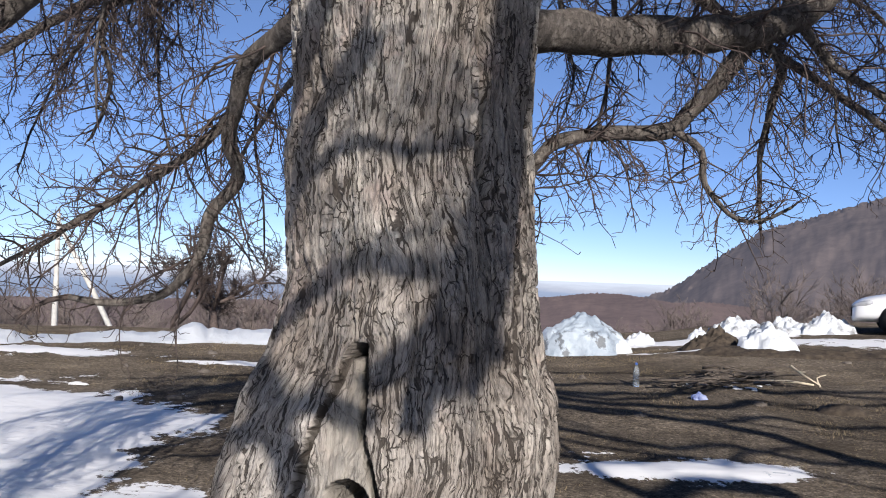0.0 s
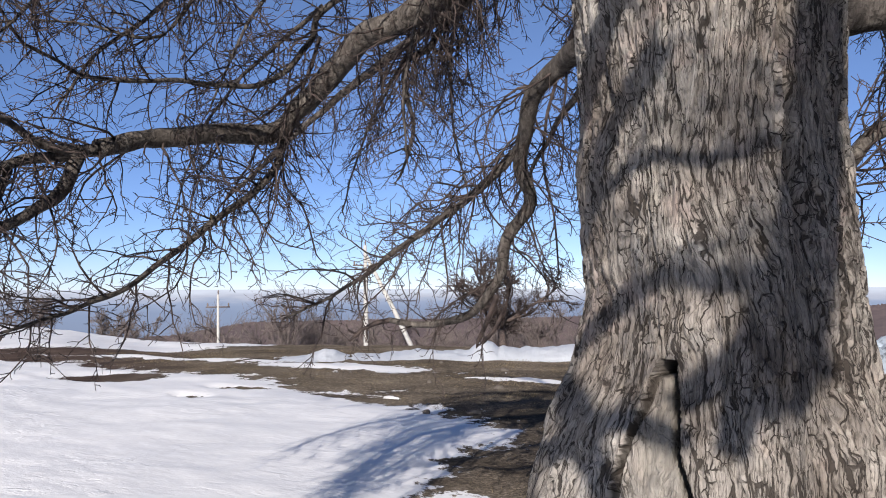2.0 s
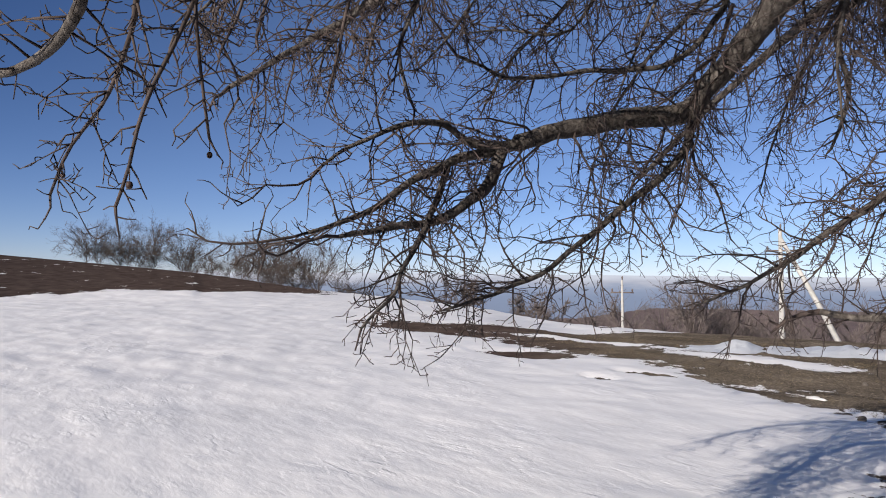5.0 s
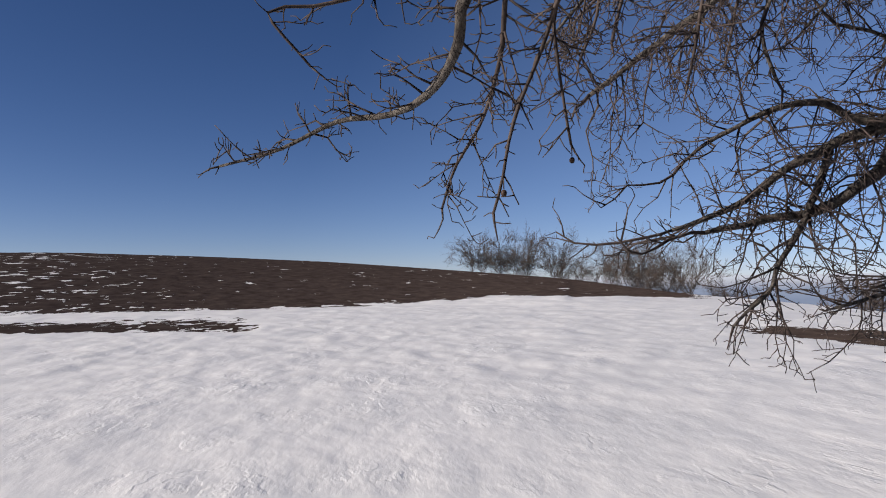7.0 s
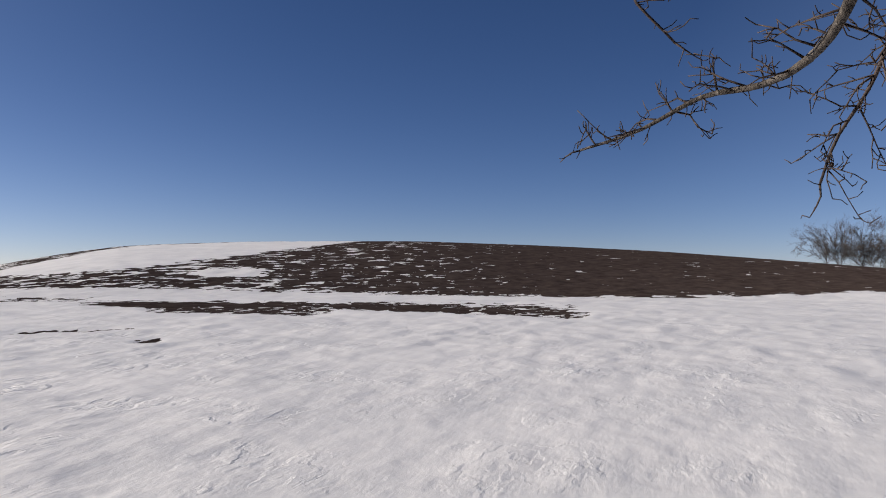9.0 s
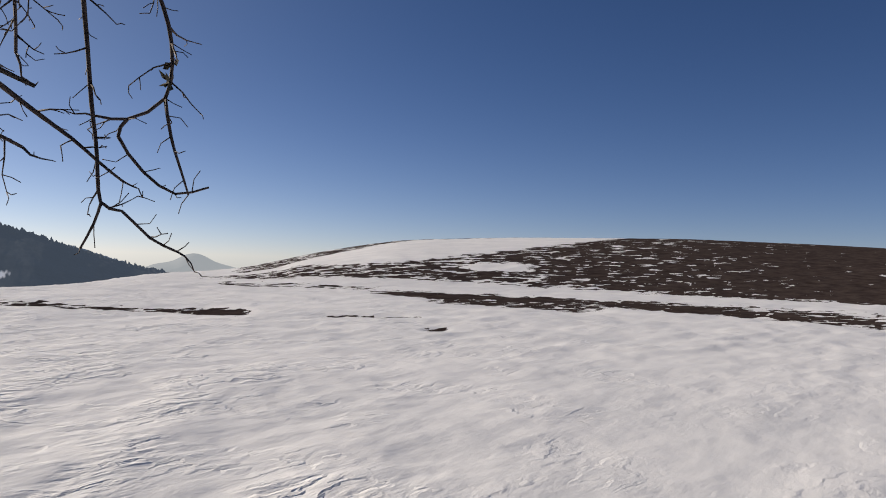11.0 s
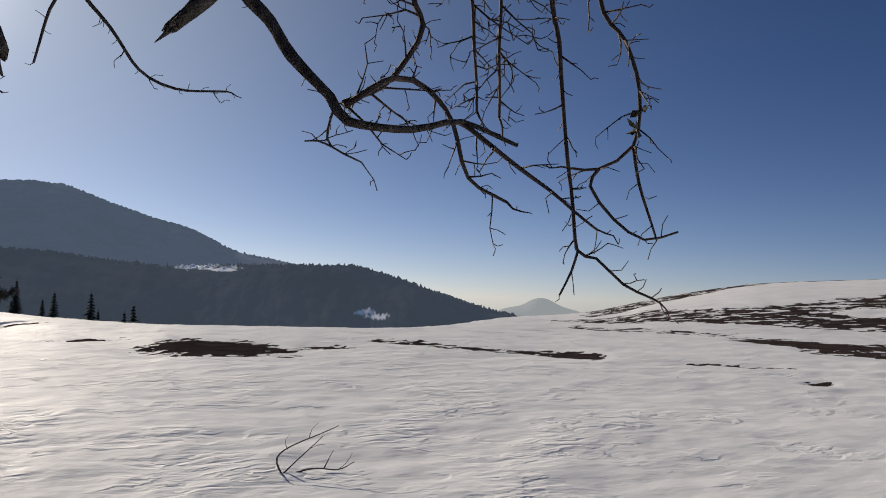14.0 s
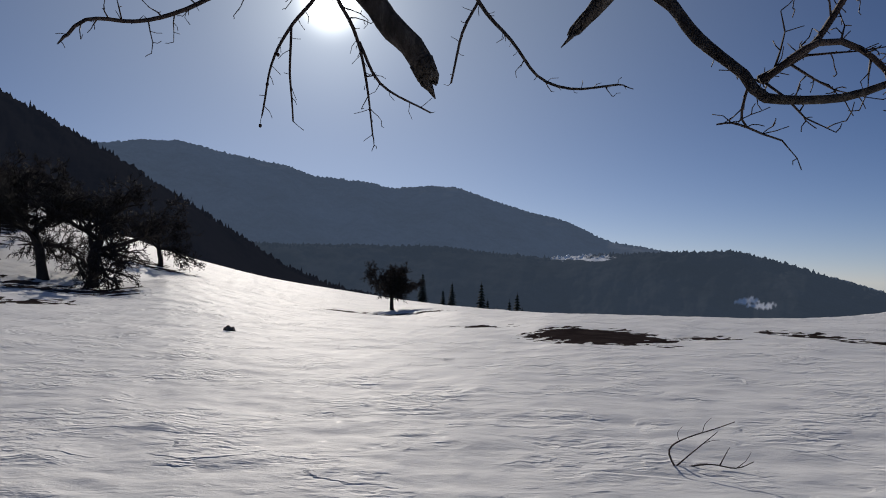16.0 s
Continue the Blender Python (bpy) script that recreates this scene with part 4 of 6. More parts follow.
def build_old_tree():
    tree = empty("old_tree", (0, 0, 0))
    tagged(tree, "huge old leafless tree with furrowed grey trunk and drooping branches", "tree")
    build_trunk(tree)
    c = Crown(tree)
    b = c.bough
    # the long drooping limb to the north-west
    b(((-0.25, 2.55, 3.15), (-0.85, 2.60, 3.12), (-1.35, 2.63, 2.88), (-1.59, 2.65, 2.82), (-1.79, 2.70, 2.70), (-1.96, 2.69, 2.56), (-2.04, 2.64, 2.44),
       (-2.18, 2.38, 2.39), (-2.27, 2.18, 2.35), (-2.29, 1.89, 2.25)), 0.074, 0.034, 0.20, 0.85, 1.4, 3, skip=0.9, label="thick drooping limb with a knot")
    b(((-2.29, 1.89, 2.25), (-2.35, 1.68, 2.18), (-2.33, 1.46, 2.09), (-2.33, 1.31, 1.99), (-2.28, 1.10, 1.89), (-2.24, 0.96, 1.85)), 0.024, 0.006, 0.15, 0.42, 0.7, tip=0.40)
    b(((-2.31, 1.82, 2.21), (-2.31, 1.75, 2.06), (-2.28, 1.63, 1.99), (-2.29, 1.46, 1.91), (-2.25, 1.26, 1.88), (-2.20, 1.05, 1.84)), 0.028, 0.0068, 0.15, 0.40, 0.7, tip=0.42)
    b(((-2.29, 1.89, 2.25), (-2.32, 1.70, 2.23), (-2.27, 1.49, 2.27), (-2.23, 1.29, 2.23), (-2.23, 1.12, 2.15), (-2.21, 0.99, 2.06)), 0.018, 0.005, 0.14, 0.42, 0.6, tip=0.38)
    b(((-2.02, 2.66, 2.46), (-2.04, 2.59, 2.23), (-2.14, 2.42, 2.06), (-2.20, 2.25, 1.92), (-2.23, 2.02, 1.76), (-2.24, 1.79, 1.67), (-2.18, 1.46, 1.60)), 0.020, 0.005, 0.10, 0.46, 0.6)
    b(((-2.35, 1.59, 2.13), (-2.28, 1.47, 1.94), (-2.16, 1.31, 1.80), (-1.99, 1.12, 1.66), (-1.90, 0.97, 1.57)), 0.014, 0.004, 0.10, 0.32, 0.4)
    # the crooked limb beside the trunk
    b(((-0.40, 2.40, 2.62), (-0.63, 2.48, 2.58), (-0.71, 2.58, 2.57), (-0.85, 2.67, 2.49), (-0.91, 2.74, 2.36), (-0.95, 2.81, 2.23), (-0.94, 2.88, 2.09), (-1.05, 2.92, 1.94),
       (-1.11, 2.96, 1.77), (-1.23, 2.97, 1.63), (-1.43, 2.94, 1.57), (-1.61, 2.91, 1.59)), 0.044, 0.013, 0.16, 0.5, 0.8, 2, skip=0.25, label="crooked drooping limb")
    b(((-0.92, 2.75, 2.32), (-1.01, 2.79, 2.25), (-1.16, 2.81, 2.13), (-1.34, 2.80, 2.01), (-1.57, 2.81, 1.87), (-1.82, 2.79, 1.71), (-2.07, 2.75, 1.60)), 0.022, 0.005, 0.08, 0.52, 0.8)
    b(((-0.9, 2.72, 3.12), (-1.28, 2.78, 2.86), (-1.38, 2.83, 2.79), (-1.49, 2.85, 2.75), (-1.54, 2.93, 2.61), (-1.54, 3.02, 2.47), (-1.64, 3.07, 2.27)), 0.024, 0.006, 0.09, 0.45, 1.0)
    b(((-0.9, 2.75, 3.35), (-1.82, 2.78, 3.06), (-1.97, 2.77, 2.87), (-2.14, 2.65, 2.67), (-2.35, 2.29, 2.62), (-2.40, 1.97, 2.55), (-2.38, 1.65, 2.58)), 0.022, 0.006, 0.11, 0.45, 0.8, tip=0.45)
    b(((-1.12, 2.98, 1.70), (-1.20, 3.03, 1.55), (-1.23, 3.02, 1.47), (-1.16, 3.04, 1.54), (-1.11, 3.06, 1.65)), 0.012, 0.008, 0, wobble=0.004)
    b(((-1.4, 2.6, 3.6), (-2.0, 2.45, 3.3), (-2.42, 2.36, 3.0), (-2.63, 2.2, 2.77), (-2.7, 2.05, 2.5)), 0.020, 0.005, 0.09, 0.42, 0.9, skip=0.5)
    b(((-1.6, 2.2, 3.5), (-2.3, 2.35, 2.95), (-2.39, 2.2, 2.78), (-2.52, 2.04, 2.80), (-2.63, 1.87, 2.78)), 0.016, 0.004, 0.09, 0.40, 0.9, skip=0.5)
    b(((-1.9, 2.77, 2.9), (-2.15, 2.83, 2.31), (-2.08, 2.91, 2.12), (-2.04, 2.96, 1.90)), 0.010, 0.004, 0.10, 0.26, 0.9, skip=0.2)
    b(((-0.7, 2.85, 2.9), (-0.90, 2.98, 2.40), (-0.87, 3.04, 2.00), (-0.86, 3.05, 1.80)), 0.009, 0.004, 0.10, 0.26, 0.9, skip=0.2)
    b(((-1.5, 1.0, 3.2), (-2.3, 0.9, 2.8), (-2.42, 0.72, 2.55), (-2.45, 0.80, 2.37)), 0.012, 0.004, 0.14, 0.26, 0.8, skip=0.5)
    for p in (((-0.8, 2.55, 3.3), (-1.15, 2.45, 2.95), (-1.28, 2.42, 2.6), (-1.30, 2.45, 2.25)), ((-1.0, 2.9, 3.4), (-1.35, 3.1, 3.0), (-1.42, 3.2, 2.6), (-1.36, 3.25, 2.2)),
              ((-1.3, 2.4, 3.4), (-1.75, 2.3, 3.0), (-1.9, 2.2, 2.7), (-1.95, 2.1, 2.42)), ((-0.6, 2.9, 3.2), (-0.72, 3.05, 2.8), (-0.70, 3.1, 2.45), (-0.62, 3.1, 2.15)),
              ((-1.7, 2.0, 3.3), (-2.1, 1.75, 2.95), (-2.25, 1.6, 2.7), (-2.3, 1.45, 2.5)), ((-1.9, 1.7, 3.2), (-2.2, 1.35, 2.9), (-2.35, 1.2, 2.65), (-2.38, 1.05, 2.45)),
              ((-1.5, 3.4, 3.3), (-1.9, 3.5, 2.9), (-2.05, 3.4, 2.5), (-2.1, 3.3, 2.15)), ((-2.1, 3.1, 3.2), (-2.6, 3.0, 2.8), (-2.75, 2.9, 2.45), (-2.8, 2.8, 2.1))):
        b(p, 0.013, 0.004, 0.11, 0.42, 1.1, 2, skip=0.2)
    # limbs behind, high in the crown
    b(((-0.3, 2.8, 3.3), (-1.0, 3.5, 3.5), (-1.9, 3.9, 3.3), (-2.7, 4.0, 2.9), (-3.2, 3.8, 2.4)), 0.06, 0.012, 0.17, 0.75, 1.2, 3)
    b(((-0.3, 2.6, 3.6), (-1.4, 2.3, 3.6), (-2.3, 1.9, 3.2), (-2.9, 1.4, 2.8), (-3.1, 1.0, 2.5)), 0.05, 0.010, 0.12, 0.8, 1.2, 3)
    b(((-0.2, 2.9, 3.0), (-0.6, 3.6, 3.0), (-1.1, 4.2, 2.8), (-1.5, 4.6, 2.4)), 0.04, 0.010, 0.22, 0.6, 1.2, 3)
    # to the east
    for p in (((0.5, 2.75, 3.0), (0.55, 2.9, 2.7), (0.52, 2.95, 2.45), (0.47, 3.0, 2.2)), ((0.9, 2.9, 3.1), (1.3, 3.0, 2.9), (1.45, 3.0, 2.6), (1.5, 3.0, 2.3)),
              ((0.8, 2.6, 3.2), (0.95, 2.5, 2.95), (0.85, 2.45, 2.85), (0.7, 2.45, 2.8)), ((1.2, 3.1, 3.2), (1.7, 3.1, 2.9), (1.85, 3.0, 2.6), (1.9, 2.95, 2.3)),
              ((0.3, 3.0, 3.2), (0.4, 3.25, 2.85), (0.45, 3.3, 2.65), (0.42, 3.3, 2.5))):
        b(p, 0.014, 0.004, 0.10, 0.40, 1.0, 2, skip=0.2)
    b(((-0.05, 2.45, 2.56), (0.225, 2.5, 2.589), (0.438, 2.6, 2.615), (0.639, 2.68, 2.645), (0.859, 2.72, 2.668), (1.034, 2.74, 2.69), (1.164, 2.75, 2.733), (1.273, 2.76, 2.816), (1.408, 2.78, 2.97), (1.7, 2.8, 3.3)),
      0.080, 0.058, 0.13, 0.6, 1.0, 3, skip=0.6, label="thick level limb with a pale pruning scar")
    b(((0.12, 2.56, 1.92), (0.24, 2.70, 2.17), (0.35, 2.77, 2.27), (0.56, 2.83, 2.31), (0.75, 2.84, 2.32), (0.83, 2.85, 2.39), (0.94, 2.82, 2.51), (1.02, 2.77, 2.64)), 0.024, 0.036, 0.075, 0.42, 0.6, 2)
    b(((0.77, 2.83, 2.33), (0.88, 2.81, 2.25), (0.90, 2.83, 2.12), (1.01, 2.86, 2.01), (1.13, 2.87, 1.99), (1.23, 2.82, 2.04)), 0.016, 0.006, 0.10, 0.3, 0.5)
    b(((1.07, 2.74, 2.66), (1.15, 2.74, 2.56), (1.15, 2.84, 2.41), (1.15, 2.94, 2.20), (1.17, 2.96, 1.96)), 0.022, 0.006, 0.09, 0.34, 0.8)
    b(((1.19, 2.76, 2.78), (1.36, 2.76, 2.57), (1.46, 2.63, 2.43), (1.54, 2.51, 2.23)), 0.022, 0.006, 0.10, 0.4, 0.9)
    b(((0.2, 2.9, 3.2), (0.8, 3.5, 3.3), (1.5, 3.8, 3.0), (2.1, 3.8, 2.6), (2.4, 3.6, 2.2)), 0.05, 0.010, 0.12, 0.65, 1.1, 3)
    b(((0.2, 2.7, 3.5), (1.2, 2.9, 3.6), (2.0, 2.8, 3.2), (2.5, 2.6, 2.7)), 0.05, 0.010, 0.14, 0.65, 1.1, 3)
    c.dense = 0.5
    # the great limb overhead, to the south, with broken stubs
    b(((0.0, 2.2, 3.1), (0.15, 1.3, 3.7), (0.2, 0.0, 3.85), (0.1, -1.3, 3.65), (-0.02, -2.2, 3.05), (-0.03, -2.66, 2.66), (-0.03, -2.66, 2.50)), 0.080, 0.036, 0.13, 0.9, 0.2, 3, up=1.0, skip=0.5, label="great limb reaching overhead")
    b(((-0.03, -2.66, 2.56), (-0.03, -2.65, 2.50), (-0.06, -2.62, 2.40), (-0.12, -2.57, 2.32), (-0.16, -2.51, 2.22), (-0.24, -2.42, 2.11), (-0.27, -2.38, 2.05), (-0.42, -2.37, 2.05),
       (-0.55, -2.36, 2.08), (-0.70, -2.35, 2.04)), 0.021, 0.005, 0, spur=0.12, wobble=0.006)
    b(((-0.03, -2.65, 2.47), (0.03, -2.64, 2.37), (0.09, -2.65, 2.30)), 0.038, 0.014, 0, spur=0, wobble=0.01, label="broken stub")
    b(((-0.25, -2.42, 2.10), (-0.24, -2.44, 2.04), (-0.25, -2.44, 2.00), (-0.32, -2.43, 1.97)), 0.0035, 0.0022, 0.06, 0.07, 0.2, 1, wobble=0.004)
    b(((-0.25, -2.44, 2.00), (-0.22, -2.45, 2.012), (-0.19, -2.46, 2.01)), 0.003, 0.002, 0, wobble=0.002)
    b(((-0.262, -2.405, 2.10), (-0.37, -2.44, 2.16), (-0.43, -2.44, 2.24), (-0.47, -2.44, 2.33), (-0.43, -2.43, 2.43), (-0.35, -2.4, 2.75), (-0.1, -2.2, 3.05)), 0.0065, 0.012, 0.09, 0.20, 0.4, 2, wobble=0.006)
    b(((-0.265, -2.40, 2.09), (-0.38, -2.39, 2.17), (-0.47, -2.40, 2.16), (-0.55, -2.41, 2.09), (-0.60, -2.42, 1.96), (-0.69, -2.38, 1.90)), 0.009, 0.004, 0.09, 0.20, 0.3, 1, wobble=0.006)
    b(((-0.55, -2.36, 2.08), (-0.66, -2.33, 2.00), (-0.75, -2.28, 1.92), (-0.85, -2.22, 1.83)), 0.007, 0.003, 0.14, 0.12, 0.3, 1, wobble=0.006)
    b(((-0.25, -1.9, 3.2), (-0.6, -2.15, 2.85), (-0.72, -2.25, 2.41), (-0.75, -2.25, 2.28), (-0.78, -2.27, 2.10), (-0.80, -2.26, 1.93), (-0.81, -2.24, 1.78), (-0.85, -2.22, 1.76), (-0.90, -2.18, 1.70), (-0.94, -2.13, 1.67)),
      0.011, 0.0032, 0.2, 0.12, 0.4, 1, spur=0.05, wobble=0.006, skip=0.8)
    b(((-0.81, -2.24, 1.78), (-0.80, -2.25, 1.73), (-0.78, -2.27, 1.67)), 0.004, 0.0026, 0, wobble=0.003)
    b(((-0.3, -1.8, 3.3), (-0.7, -2.1, 2.85), (-0.84, -2.22, 2.42), (-0.89, -2.18, 2.29), (-0.93, -2.17, 2.17), (-0.93, -2.19, 2.04), (-0.86, -2.23, 1.98), (-0.80, -2.26, 1.98)), 0.012, 0.0035, 0.09, 0.20, 0.4, 1, spur=0.05, wobble=0.006, skip=0.7)
    b(((-0.93, -2.19, 2.04), (-0.95, -2.19, 1.95), (-0.99, -2.17, 1.81)), 0.005, 0.0026, 0, wobble=0.004)
    b(((-0.86, -2.23, 1.98), (-0.85, -2.25, 1.94), (-0.90, -2.22, 1.86), (-0.96, -2.18, 1.81), (-1.02, -2.13, 1.83)), 0.005, 0.0026, 0, wobble=0.004)
    b(((-0.3, -2.2, 3.0), (-0.5, -2.35, 2.75), (-0.57, -2.38, 2.44), (-0.60, -2.40, 2.28), (-0.62, -2.42, 2.13)), 0.008, 0.004, 0.07, 0.22, 0.6, 2, spur=0.04, wobble=0.006, skip=0.4)
    b(((-0.4, -2.15, 3.0), (-0.6, -2.3, 2.75), (-0.64, -2.35, 2.44), (-0.66, -2.38, 2.28), (-0.68, -2.41, 2.12)), 0.008, 0.004, 0.07, 0.22, 0.6, 2, spur=0.04, wobble=0.006, skip=0.4)
    b(((0.08, -1.6, 3.6), (0.5, -2.3, 3.15), (0.74, -2.85, 2.68), (0.65, -2.91, 2.44), (0.54, -2.90, 2.33), (0.50, -2.91, 2.25)), 0.060, 0.034, 0, spur=0, wobble=0.012, label="broken stub with torn end")
    b(((0.3, -2.2, 3.35), (0.42, -2.9, 3.1), (0.44, -3.34, 2.83), (0.36, -3.42, 2.65), (0.24, -3.46, 2.53), (0.14, -3.50, 2.41), (0.02, -3.50, 2.36), (-0.15, -3.48, 2.37)), 0.016, 0.004, 0.20, 0.10, 0.4, 1, skip=0.9, wobble=0.006)
    b(((0.36, -3.42, 2.66), (0.42, -3.45, 2.55), (0.46, -3.50, 2.38)), 0.006, 0.004, 0, wobble=0.004)
    b(((0.80, -3.0, 2.85), (0.85, -3.13, 2.65), (0.78, -3.21, 2.49), (0.74, -3.26, 2.35), (0.72, -3.31, 2.15)), 0.010, 0.003, 0.13, 0.10, 0.5, 1, wobble=0.006)
    b(((0.76, -3.23, 2.45), (0.69, -3.28, 2.32), (0.52, -3.33, 2.23)), 0.006, 0.003, 0, wobble=0.006)
    b(((0.80, -3.0, 2.85), (0.89, -3.23, 2.66), (1.00, -3.25, 2.51), (1.07, -3.27, 2.38), (1.11, -3.30, 2.21)), 0.010, 0.003, 0, wobble=0.006)
    b(((1.00, -3.25, 2.51), (1.01, -3.29, 2.36), (1.01, -3.34, 2.20)), 0.005, 0.003, 0, wobble=0.004)
    b(((0.75, -2.8, 2.95), (0.91, -3.23, 2.71), (1.17, -3.19, 2.62), (1.33, -3.16, 2.54), (1.48, -3.11, 2.48), (1.61, -3.04, 2.46), (1.66, -3.03, 2.41)), 0.012, 0.006, 0.10, 0.16, 0.3, 1, wobble=0.010, skip=0.5)
    # unseen crooked limbs added high over the path, whose shade falls on the trunk
    b(((1.11, -1.80, 4.25), (1.00, -1.70, 4.00), (0.94, -1.63, 3.72), (0.85, -1.60, 3.42), (0.76, -1.62, 3.18), (0.70, -1.66, 2.93)), 0.085, 0.050, 0.10, 0.5, 0.0, 2, up=0.6, spur=0.05)
    b(((0.21, -1.34, 3.51), (0.38, -1.32, 3.63), (0.59, -1.28, 3.59), (0.83, -1.29, 3.68)), 0.030, 0.022, 0.10, 0.5, 0.0, 2, up=0.6, spur=0.05)
    b(((0.30, -1.68, 3.32), (0.52, -1.63, 3.41), (0.75, -1.61, 3.39), (0.98, -1.61, 3.53)), 0.040, 0.028, 0.10, 0.5, 0.0, 2, up=0.6, spur=0.05)
    b(((0.29, -2.10, 3.13), (0.49, -2.04, 3.18), (0.69, -2.02, 3.11)), 0.050, 0.034, 0.10, 0.5, 0.0, 2, up=0.6, spur=0.05)
    b(((0.49, -1.40, 3.97), (0.34, -1.36, 3.79), (0.27, -1.33, 3.58)), 0.050, 0.026, 0.10, 0.5, 0.0, 2, up=0.6, spur=0.05)
    b(((1.5, -0.7, 4.2), (1.42, -1.6, 4.75), (1.24, -2.12, 4.75), (1.15, -2.10, 4.28), (1.07, -2.01, 4.01), (1.01, -1.97, 3.71), (0.98, -1.96, 3.48), (1.04, -1.98, 3.32)), 0.075, 0.050, 0.10, 0.5, 0.0, 2, up=0.6, spur=0.05)
    b(((0.61, -1.83, 3.13), (0.73, -1.80, 3.23), (0.86, -1.79, 3.36), (0.97, -1.78, 3.52)), 0.045, 0.050, 0.10, 0.5, 0.0, 2, up=0.6, spur=0.05)
    b(((1.5, -0.7, 4.2), (1.36, -1.4, 4.8), (1.12, -2.0, 4.75), (1.08, -2.0, 4.45), (1.04, -1.98, 4.05), (1.0, -1.95, 3.62), (0.97, -1.93, 3.45)), 0.085, 0.055, 0.10, 0.5, 0.0, 2, up=0.6, spur=0.05)
    b(((1.04, -1.98, 4.05), (1.05, -2.25, 3.95), (1.04, -2.40, 3.78), (1.00, -2.42, 3.58), (0.96, -2.40, 3.38)), 0.05, 0.045, 0.10, 0.4, 0.0, 2, up=0.6, spur=0.05)
    b(((1.15, -2.10, 4.28), (1.16, -2.35, 4.0), (1.14, -2.42, 3.75), (1.10, -2.42, 3.55), (1.04, -2.40, 3.40)), 0.07, 0.04, 0.10, 0.4, 0.0, 2, up=0.6, spur=0.05)
    c.dense = 0.26
    # overhead to the west
    b(((-0.2, 2.2, 3.3), (-0.6, 1.5, 3.6), (-1.0, 0.9, 3.2), (-1.30, 0.45, 2.65), (-1.43, 0.20, 2.29), (-1.52, 0.18, 2.19), (-1.65, 0.15, 2.13), (-1.77, 0.05, 2.09), (-1.87, -0.07, 2.10), (-1.93, -0.21, 2.04), (-1.97, -0.37, 2.00)),
      0.045, 0.0032, 0.12, 0.26, 0.5, 2, spur=0.035, up=0.6, skip=1.2, wobble=0.008)
    b(((-1.25, 0.5, 2.8), (-1.6, 0.4, 2.65), (-1.77, 0.34, 2.44), (-1.89, 0.35, 2.27), (-1.98, 0.32, 2.15), (-2.02, 0.25, 2.02), (-2.04, 0.21, 1.90)), 0.012, 0.0035, 0.10, 0.25, 0.9, 2, spur=0.035, skip=0.3, wobble=0.008)
    b(((-1.2, 0.55, 2.7), (-1.34, 0.36, 2.26), (-1.39, 0.33, 2.17), (-1.41, 0.28, 2.04), (-1.42, 0.25, 1.90), (-1.43, 0.23, 1.83)), 0.007, 0.003, 0.16, 0.12, 0.8, 1, wobble=0.006)
    b(((-1.3, 0.4, 2.7), (-1.72, 0.07, 2.40), (-1.74, -0.01, 2.37), (-1.75, -0.12, 2.34), (-1.75, -0.22, 2.32), (-1.79, -0.13, 2.21)), 0.010, 0.003, 0.2, 0.15, 0.8, 1, wobble=0.006, skip=0.4)
    b(((-1.3, 0.6, 2.7), (-1.48, 0.40, 2.32), (-1.53, 0.39, 2.17), (-1.57, 0.43, 1.99)), 0.007, 0.003, 0.08, 0.15, 0.8, 1, wobble=0.006)
    b(((-0.9, 1.2, 3.3), (-1.4, 1.0, 2.75), (-1.48, 0.87, 2.34), (-1.53, 0.85, 2.23), (-1.54, 0.89, 2.13)), 0.014, 0.004, 0.09, 0.28, 0.8, 2, wobble=0.008, skip=0.5)
    b(((-0.9, 1.2, 3.3), (-1.7, 0.9, 2.95), (-2.0, 0.7, 2.6), (-2.1, 0.5, 2.35)), 0.014, 0.004, 0.10, 0.30, 0.8, 2, wobble=0.008, skip=0.5)
    for p in (((-1.5, 1.3, 3.2), (-1.85, 1.05, 2.8), (-1.95, 0.95, 2.5), (-1.98, 0.9, 2.25)), ((-1.7, 1.5, 3.2), (-2.1, 1.3, 2.85), (-2.2, 1.2, 2.6), (-2.22, 1.15, 2.4)),
              ((-1.4, 1.0, 3.1), (-1.7, 0.75, 2.75), (-1.8, 0.68, 2.5), (-1.82, 0.62, 2.3)), ((-1.9, 1.0, 3.0), (-2.2, 0.8, 2.75), (-2.3, 0.75, 2.55), (-2.33, 0.7, 2.4))):
        b(p, 0.012, 0.004, 0.12, 0.34, 1.0, 2, spur=0.035, skip=0.25)
    c.dense = 1.0
